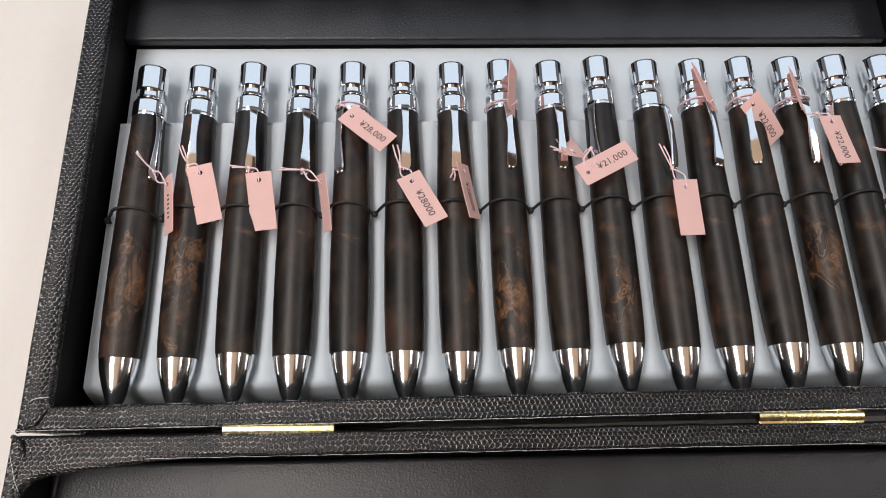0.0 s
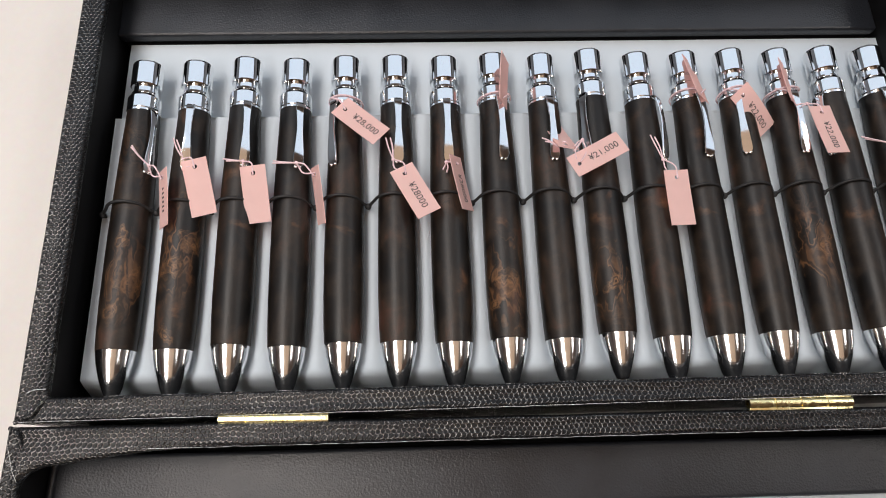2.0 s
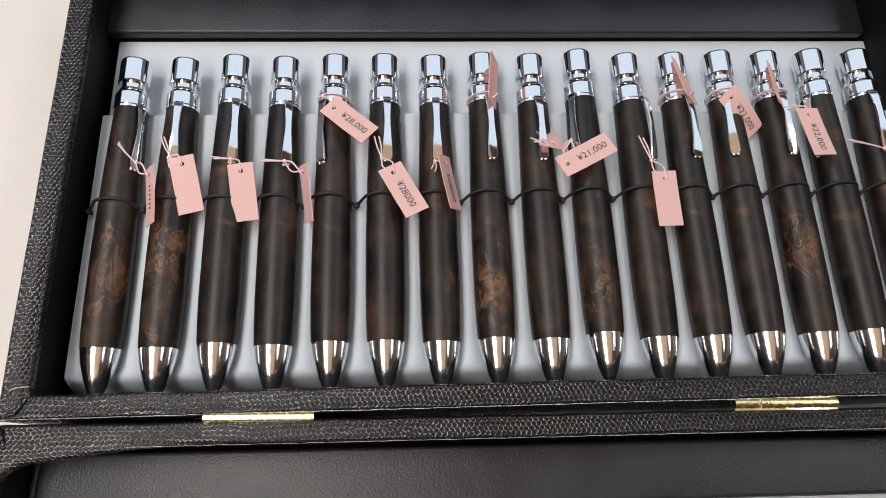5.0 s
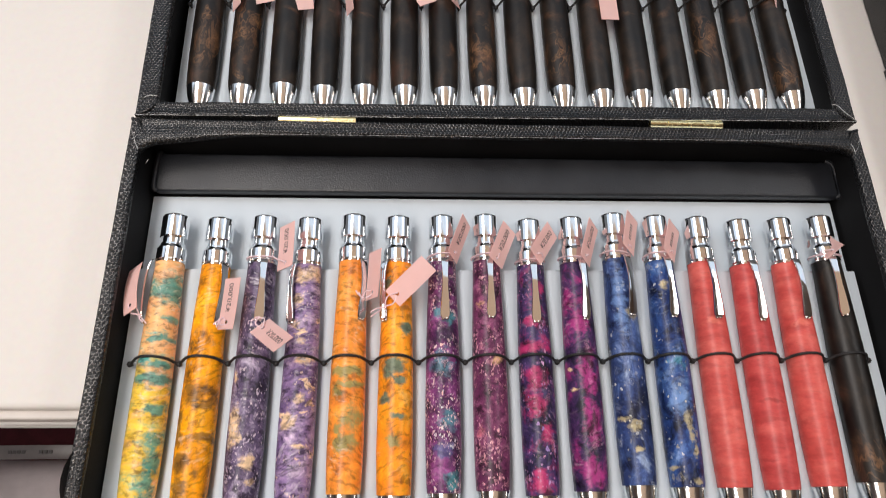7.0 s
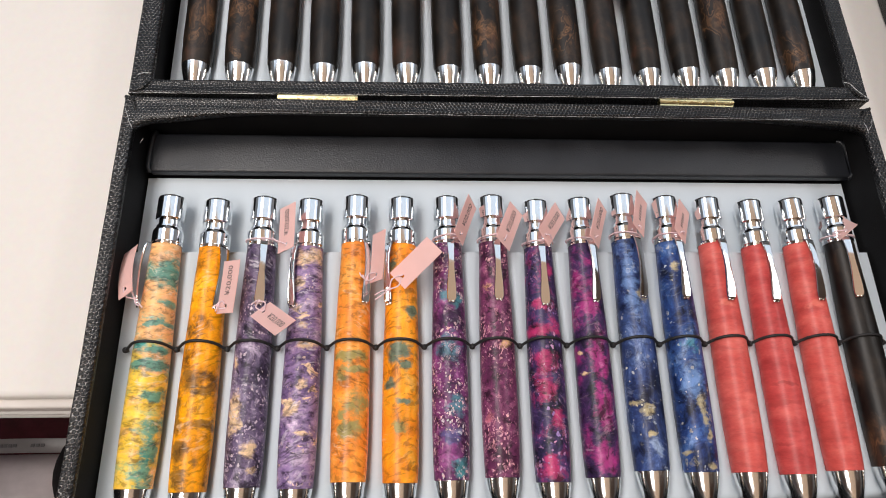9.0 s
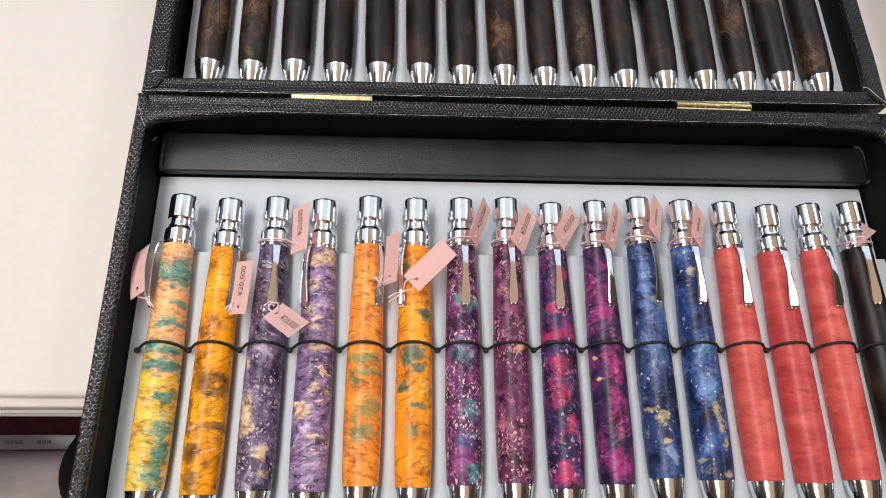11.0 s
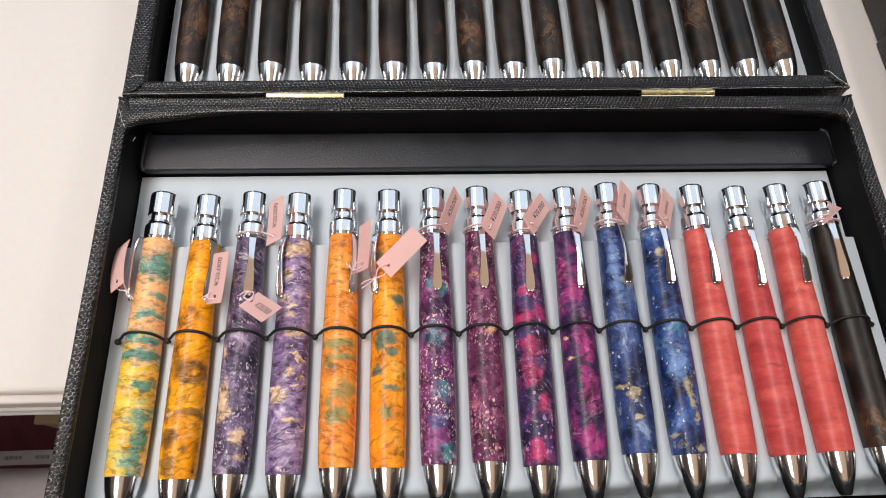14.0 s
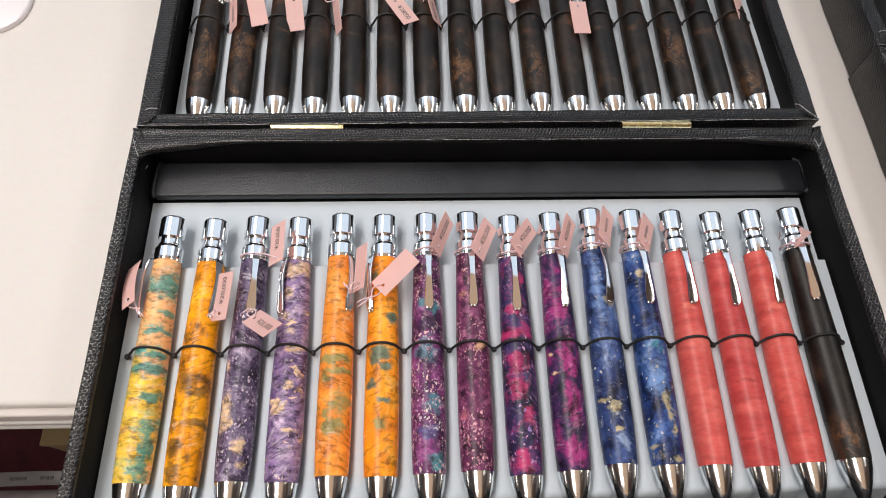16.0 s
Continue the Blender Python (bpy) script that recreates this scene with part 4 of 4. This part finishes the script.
tray("pen_tray", "back", 0.0035, 0.0228, 0.0100, 0.1430, -0.1432, 0.1520, TURN_BACK, "grey-blue moulded tray with sixteen troughs in the back half")
tray("pen_tray", "front", 0.0014, -0.1482, -0.1630, -0.0284, -0.1480, 0.1500, TURN_FRONT, "grey-blue moulded tray with sixteen troughs in the front half")


# ---- elastic cords ----
def cord(row, y0, y1, turn, label):
    """A cord that dips into a hole beside every pen and runs over each barrel."""
    thing = empty("elastic_cord", turn @ pose(0, (y0 + y1) / 2, RIDGE), label, "elastic cord")
    ym = (y0 + y1) / 2
    for i in range(16):
        c = (i - 7.5) * PITCH
        y = y0 + (y1 - y0) * i / 15 - ym
        r, lift = 0.0071, AXIS[row] + 0.0004 - RIDGE
        pts = [(c - 0.0090, y - 0.0005, 0.0024), (c - 0.0082, y - 0.0003, 0.0034)]
        for k in range(9):
            a = radians(155 - 130 * k / 8)
            pts.append((c + r * math.cos(a), y + 0.0012 * math.sin(a), lift + r * math.sin(a)))
        pts += [(c + 0.0082, y - 0.0003, 0.0034), (c + 0.0090, y - 0.0005, 0.0024)]
        part("loop", tube(bmesh.new(), spline(pts, 3), 0.00055, 8), CORD, thing)
    for i in range(17):
        bm = bmesh.new()
        bmesh.ops.create_uvsphere(bm, u_segments=10, v_segments=8, radius=0.0012)
        tube(bm, [(0, 0, -0.0040), (0.0001, 0, -0.0020), (0, 0, 0)], 0.0005, 8)
        k = part("knot", bm, CORD, thing)
        k.location = ((i - 8) * PITCH, y0 + (y1 - y0) * (i - 0.5) / 15 - ym - 0.0005, 0.0024)
    return thing


cord("back", 0.0710, 0.0740, TURN_BACK @ pose(0.0025, 0, 0), "thin black elastic cord over the dark pens")
cord("front", -0.1006, -0.0982, pose(0.0010, 0, 0), "thin black elastic cord over the coloured pens")


# ---- price tags ----
TAG_L, TAG_W = 0.0195, 0.0086


def card(curl):
    """A punched card from x = 0 at the hole end to TAG_L, slightly bent."""
    bm = bmesh.new()
    nx, ny = 12, 6
    hole = (0.0026, 0.0, 0.00075)
    outer = [(x, -TAG_W / 2) for x in [TAG_L * k / nx for k in range(nx)]] + [(TAG_L, TAG_W * (k / ny - 0.5)) for k in range(ny)] + \
            [(TAG_L - TAG_L * k / nx, TAG_W / 2) for k in range(nx)] + [(0, TAG_W * (0.5 - k / ny)) for k in range(ny)]
    n = len(outer)
    rings = []
    for s in range(9):
        f = s / 8
        ring = []
        for x, y in outer:
            a = math.atan2(y, x - TAG_L * 0.5)
            hx, hy = hole[0] + hole[2] * math.cos(a), hole[1] + hole[2] * math.sin(a)
            px, py = hx + (x - hx) * f, hy + (y - hy) * f
            ring.append((px, py, curl * (px / TAG_L) ** 2))
        rings.append(ring)
    up = [[bm.verts.new((x, y, z + 0.00012)) for x, y, z in r] for r in rings]
    dn = [[bm.verts.new((x, y, z - 0.00012)) for x, y, z in r] for r in rings]
    for a, b in zip(up, up[1:]):
        for i in range(n):
            bm.faces.new((a[i], b[i], b[(i + 1) % n], a[(i + 1) % n]))
    for a, b in zip(dn, dn[1:]):
        for i in range(n):
            bm.faces.new((a[i], a[(i + 1) % n], b[(i + 1) % n], b[i]))
    for a, b in ((up[0], dn[0]), (dn[-1], up[-1])):
        for i in range(n):
            bm.faces.new((a[i], a[(i + 1) % n], b[(i + 1) % n], b[i]))
    bmesh.ops.recalc_face_normals(bm, faces=bm.faces)
    return bm


def print_mesh(text):
    data = bpy.data.curves.new("print", "FONT")
    data.body, data.size, data.align_x, data.align_y = text, 0.0034, "LEFT", "CENTER"
    data.space_character = 1.05
    ob = bpy.data.objects.new("print", data)
    me = bpy.data.meshes.new_from_object(ob)
    bpy.data.objects.remove(ob)
    return me


def price_tag(row, i, a, heading, pitch, roll, text, tie, tail=None, curl=0.0006):
    m = pose(*a, 0, 0, heading) @ pose(0, 0, 0, 0, -pitch, 0) @ pose(0, 0, 0, roll, 0, 0)
    tag = empty("price_tag", m, "pink card price tag" + (" printed " + text if text and text != "|" else "") + " tied with thread", "price tag", "price tags in the " + row + " half")
    part("card", card(curl), PINK, tag)
    if text == "|":
        bm = bmesh.new()
        for k in range(6):
            box(bm, 0.0062 + 0.0015 * k, 0.0068 + 0.0015 * k, -0.0008, 0.0008, 0.00016 + curl * ((0.0066 + 0.0015 * k) / TAG_L) ** 2, 0.0002 + curl * ((0.0066 + 0.0015 * k) / TAG_L) ** 2)
        part("print", bm, INK, tag, smooth=False)
    elif text:
        me = print_mesh(text)
        for v in me.vertices:
            x = v.co.x * 0.95 + 0.0066
            v.co = (x, v.co.y, 0.00018 + curl * (x / TAG_L) ** 2)
        me.materials.append(INK)
        o = new("print", me)
        o.parent = tag
    inv = m.inverted()
    hole = Vector((0.0026, 0, 0.0002))
    if tie == "collar":
        joint = PENS[row, i]
        ring = [inv @ (joint @ Vector((0.0062 * math.cos(k * math.pi / 12), 0.0026 + 0.0006 * math.sin(k * math.pi / 12 + i), 0.0062 * math.sin(k * math.pi / 12)))) for k in range(-4, 17)]
        part("thread", tube(bmesh.new(), ring, 0.00028, 6), STRING, tag)
        side = 1 if (joint.translation.x < a[0]) else -1
        at = inv @ (joint @ Vector((side * 0.0046, 0.0028, 0.0044)))
        mid = (at + hole) / 2 + Vector((0.0, 0.0006, 0.0012))
        part("thread", tube(bmesh.new(), spline([at, mid, hole, hole + Vector((-0.001, 0.0006, -0.0008))], 6), 0.00030, 6), STRING, tag)
    else:
        p = inv @ Vector((*tie, 0.0322))
        q = inv @ Vector((*tail, 0.0335))
        d = p - hole
        sideways = Vector((-d.y, d.x, 0)).normalized() * min(0.0018, d.length * 0.35)
        for s in (1, -1):
            mid = hole + d * 0.5 + sideways * s + Vector((0, 0, 0.0006))
            part("thread", tube(bmesh.new(), spline([hole + Vector((-0.0006 * s, 0, -0.0004 * s)), mid, p], 8), 0.00027, 6), STRING, tag)
        bm = bmesh.new()
        bmesh.ops.create_uvsphere(bm, u_segments=8, v_segments=6, radius=0.0007, matrix=Matrix.Translation(p))
        part("knot", bm, STRING, tag)
        for s in (1, -1):
            e = q + Vector((0.0005 * s, 0.0006 * s, 0.0003 * s))
            part("thread", tube(bmesh.new(), spline([p, p.lerp(e, 0.5) + Vector((0, 0.0003 * s, 0.0004)), e], 6), 0.00027, 6), STRING, tag)
    return tag


price_tag("back", 1, (-0.1206, 0.0800, 0.0340), -84, -9, 54, "|", (-0.1261, 0.0825), (-0.1322, 0.0891))
price_tag("back", 2, (-0.1109, 0.0840, 0.0340), -77, -14, 6, "", (-0.1150, 0.0849), (-0.1180, 0.0918))
price_tag("back", 3, (-0.0911, 0.0816, 0.0340), -83, -17, 5, "", (-0.0948, 0.0841), (-0.1007, 0.0839))
price_tag("back", 4, (-0.0703, 0.0811, 0.0340), -81, -18, 67, "", (-0.0768, 0.0834), (-0.0845, 0.0831))
price_tag("back", 5, (-0.0626, 0.1046, 0.0340), -41, 1, -6, "¥28,000", "collar")
price_tag("back", 6, (-0.0412, 0.0808, 0.0340), -61, 0, -5, "¥28000", (-0.0439, 0.0846), (-0.0457, 0.0922))
price_tag("back", 7, (-0.0229, 0.0850, 0.0340), -79, -8, -58, "¥28000", (-0.0257, 0.0836), (-0.0264, 0.0796))
price_tag("back", 8, (-0.0053, 0.1051, 0.0340), 87, -2, 66, "", "collar")
price_tag("back", 9, (0.0167, 0.0878, 0.0340), 106, -31, 27, "", (0.0128, 0.0898), (0.0081, 0.0914))
price_tag("back", 10, (0.0173, 0.0806, 0.0340), 26, 7, -9, "¥21,000", (0.0221, 0.0920), (0.0185, 0.0878))
price_tag("back", 11, (0.0528, 0.0795, 0.0340), -87, -7, -4, "", (0.0497, 0.0844), (0.0465, 0.0928))
price_tag("back", 12, (0.0665, 0.1075, 0.0340), 96, -14, 45, "", "collar")
price_tag("back", 13, (0.0799, 0.1110, 0.0340), -44, -20, 12, "¥22,000", "collar", curl=-0.003)
price_tag("back", 14, (0.0994, 0.1055, 0.0340), 88, -13, 44, "", "collar")
price_tag("back", 15, (0.1080, 0.1044, 0.0340), -84, 4, -7, "¥22,000", (0.1050, 0.1064), (0.1013, 0.1049))
price_tag("back", 16, (0.1369, 0.0888, 0.0340), -78, -20, -34, "", (0.1348, 0.0896), (0.1217, 0.0920))
price_tag("front", 1, (-0.1423, -0.0835, 0.0340), 105, -4, -38, "", (-0.1396, -0.0842), (-0.1368, -0.0876), curl=-0.004)
price_tag("front", 2, (-0.1070, -0.0900, 0.0340), 85, 4, -36, "¥20,000", (-0.1099, -0.0862), (-0.1110, -0.0886))
price_tag("front", 3, (-0.0871, -0.0658, 0.0340), 91, -8, -40, "¥20,000", "collar")
price_tag("front", 4, (-0.0945, -0.0884, 0.0340), -41, 37, -12, "¥20,000", (-0.0956, -0.0850), (-0.0975, -0.0863))
price_tag("front", 5, (-0.0533, -0.0777, 0.0340), 86, 0, -55, "", (-0.0569, -0.0768), (-0.0589, -0.0746))
price_tag("front", 6, (-0.0454, -0.0776, 0.0340), 43, 12, -7, "", (-0.0483, -0.0802), (-0.0536, -0.0838))
price_tag("front", 7, (-0.0220, -0.0599, 0.0325), 72, -14, 58, "¥20,000", "collar")
price_tag("front", 8, (-0.0049, -0.0619, 0.0325), 69, -17, 39, "¥20,000", "collar")
price_tag("front", 9, (0.0112, -0.0593, 0.0325), 59, -25, 37, "¥20,000", "collar")
price_tag("front", 10, (0.0312, -0.0607, 0.0325), 72, -14, 48, "¥20,000", "collar")
price_tag("front", 11, (0.0494, -0.0557, 0.0325), 73, -20, 40, "|", "collar")
price_tag("front", 12, (0.0659, -0.0580, 0.0325), 67, -24, 36, "|", "collar")
price_tag("front", 16, (0.1355, -0.0559, 0.0335), 76, -52, -62, "", "collar")

# ---- other things on and under the table ----
bm = bmesh.new()
pts = rounded_rect(-0.40, -0.2420, 0.0850, 0.30, 0.020, 8)
lo = [bm.verts.new((x, y, 0.0002)) for x, y in pts]
hi = [bm.verts.new((x, y, 0.0028)) for x, y in pts]
inn = [bm.verts.new((-0.324 + (x + 0.324) * 0.985, 0.197 + (y - 0.197) * 0.985, 0.0034)) for x, y in pts]
for a, b in ((lo, hi), (hi, inn)):
    for k in range(len(pts)):
        bm.faces.new((a[k], a[(k + 1) % len(pts)], b[(k + 1) % len(pts)], b[k]))
bm.faces.new(inn)
tagged(part("white_mat", bm, plain("white_plastic", (0.80, 0.77, 0.80), 0.35, 0, 0.02, 40)), "white plastic mat with rounded corners on the table", "mat")


def blob(bm, x0, x1, y0, y1, z0, z1, seed, crease=0.012):
    """A slack, creased bag filling a box."""
    n = 26
    r = bmesh.ops.create_grid(bm, x_segments=n, y_segments=n, size=1)["verts"]
    for v in r:
        u, w = v.co.x, v.co.y
        puff = (1 - abs(u) ** 3) * (1 - abs(w) ** 3)
        x, y = (x0 + x1) / 2 + u * (x1 - x0) / 2, (y0 + y1) / 2 + w * (y1 - y0) / 2
        d = noise.ridged_multi_fractal((x * 14 + seed, y * 14, seed), 0.8, 2.1, 4, 1.0, 2.0)
        v.co = (x, y, z0 + (z1 - z0) * puff ** 0.5 + crease * (d - 1) * min(1, puff * 3))
    rim = [e for e in bm.edges if e.is_boundary]
    new_edges = bmesh.ops.extrude_edge_only(bm, edges=rim)["geom"]
    for v in new_edges:
        if isinstance(v, bmesh.types.BMVert):
            v.co.z = z0 - 0.002
    bmesh.ops.recalc_face_normals(bm, faces=bm.faces)
    return bm


FLOOR = -TABLE_H
BAG = plain("grey_plastic_film", (0.80, 0.74, 0.77), 0.24, 0, 0.12, 40)
BOARD = plain("olive_cardboard", (0.20, 0.15, 0.07), 0.8, 0, 0.12, 60)
bench = empty("low_bench", pose(-0.45, -0.25, FLOOR), "low bench covered with dark maroon cloth", "bench")
CLOTH = plain("maroon_cloth", (0.045, 0.004, 0.009), 0.95, 0, 0.35, 90)
part("cover", box(bmesh.new(), -0.30, 0.25, -0.25, 0.30, 0.39, 0.42, 0.012, 3), CLOTH, bench)
for x in (-0.26, 0.21):
    for y in (-0.21, 0.26):
        part("leg", box(bmesh.new(), x - 0.02, x + 0.02, y - 0.02, y + 0.02, 0.0, 0.39, 0.003), BOARD, bench)
bag = empty("plastic_bag", pose(0, 0, FLOOR + 0.423), "creased grey plastic bag with a printed header strip on the bench", "bag")
part("film", blob(bmesh.new(), -0.62, -0.285, -0.46, -0.118, 0.0, 0.055, 4.0, 0.030), BAG, bag)
strip = bmesh.new()
for k in range(40):
    x0, x1 = -0.60 + 0.0079 * k, -0.60 + 0.0079 * (k + 1)
    z0, z1 = 0.050 + 0.0022 * math.sin(k * 0.55), 0.050 + 0.0022 * math.sin((k + 1) * 0.55)
    rows = [[strip.verts.new((x, y, z + 0.0006 * s)) for x, z in ((x0, z0), (x1, z1))] for y, s in ((-0.1105, 0), (-0.1100, 1), (-0.1195, 1), (-0.1200, 0))]
    for p, q in zip(rows, rows[1:]):
        strip.faces.new((p[0], p[1], q[1], q[0]))
bmesh.ops.remove_doubles(strip, verts=strip.verts, dist=1e-6)
header = part("header_strip", strip, plain("pale_plastic_strip", (0.14, 0.135, 0.14), 0.35, 0, 0.06, 120), bag, "pale header strip")
marks = bmesh.new()
for x in (-0.344, -0.3325, -0.329, -0.3255, -0.322, -0.309, -0.3055, -0.302):
    z = 0.0516 + 0.0022 * math.sin((x + 0.60) / 0.0079 * 0.55)
    box(marks, x, x + 0.0024, -0.1162, -0.1138, z - 0.0004, z + 0.0002)
part("print", marks, plain("grey_ink", (0.075, 0.075, 0.08), 0.6, 0, 0.1, 300), header, smooth=False)
box_ = empty("cardboard_box", pose(-0.325, -0.055, FLOOR + 0.4205), "small olive brown cardboard box on the bench", "box")
part("body", box(bmesh.new(), 0.008, 0.040, -0.035, 0.035, 0, 0.046, 0.001), BOARD, box_)
part("lid", box(bmesh.new(), 0.007, 0.041, -0.036, 0.036, 0.0465, 0.052, 0.001), BOARD, box_)
bm = bmesh.new()
lathe(bm, [(0.0, 0.0), (0.0, 0.030), (0.006, 0.036), (0.09, 0.037), (0.10, 0.034), (0.104, 0.028), (0.104, 0.0)], 28)
bm.transform(pose(0, 0, 0, 90, 0, 0))
can = part("black_pouch", bm, LINING)
can.matrix_world = pose(-0.235, -0.135, FLOOR + 0.4205)
tagged(can, "round black pouch standing on the bench", "pouch")
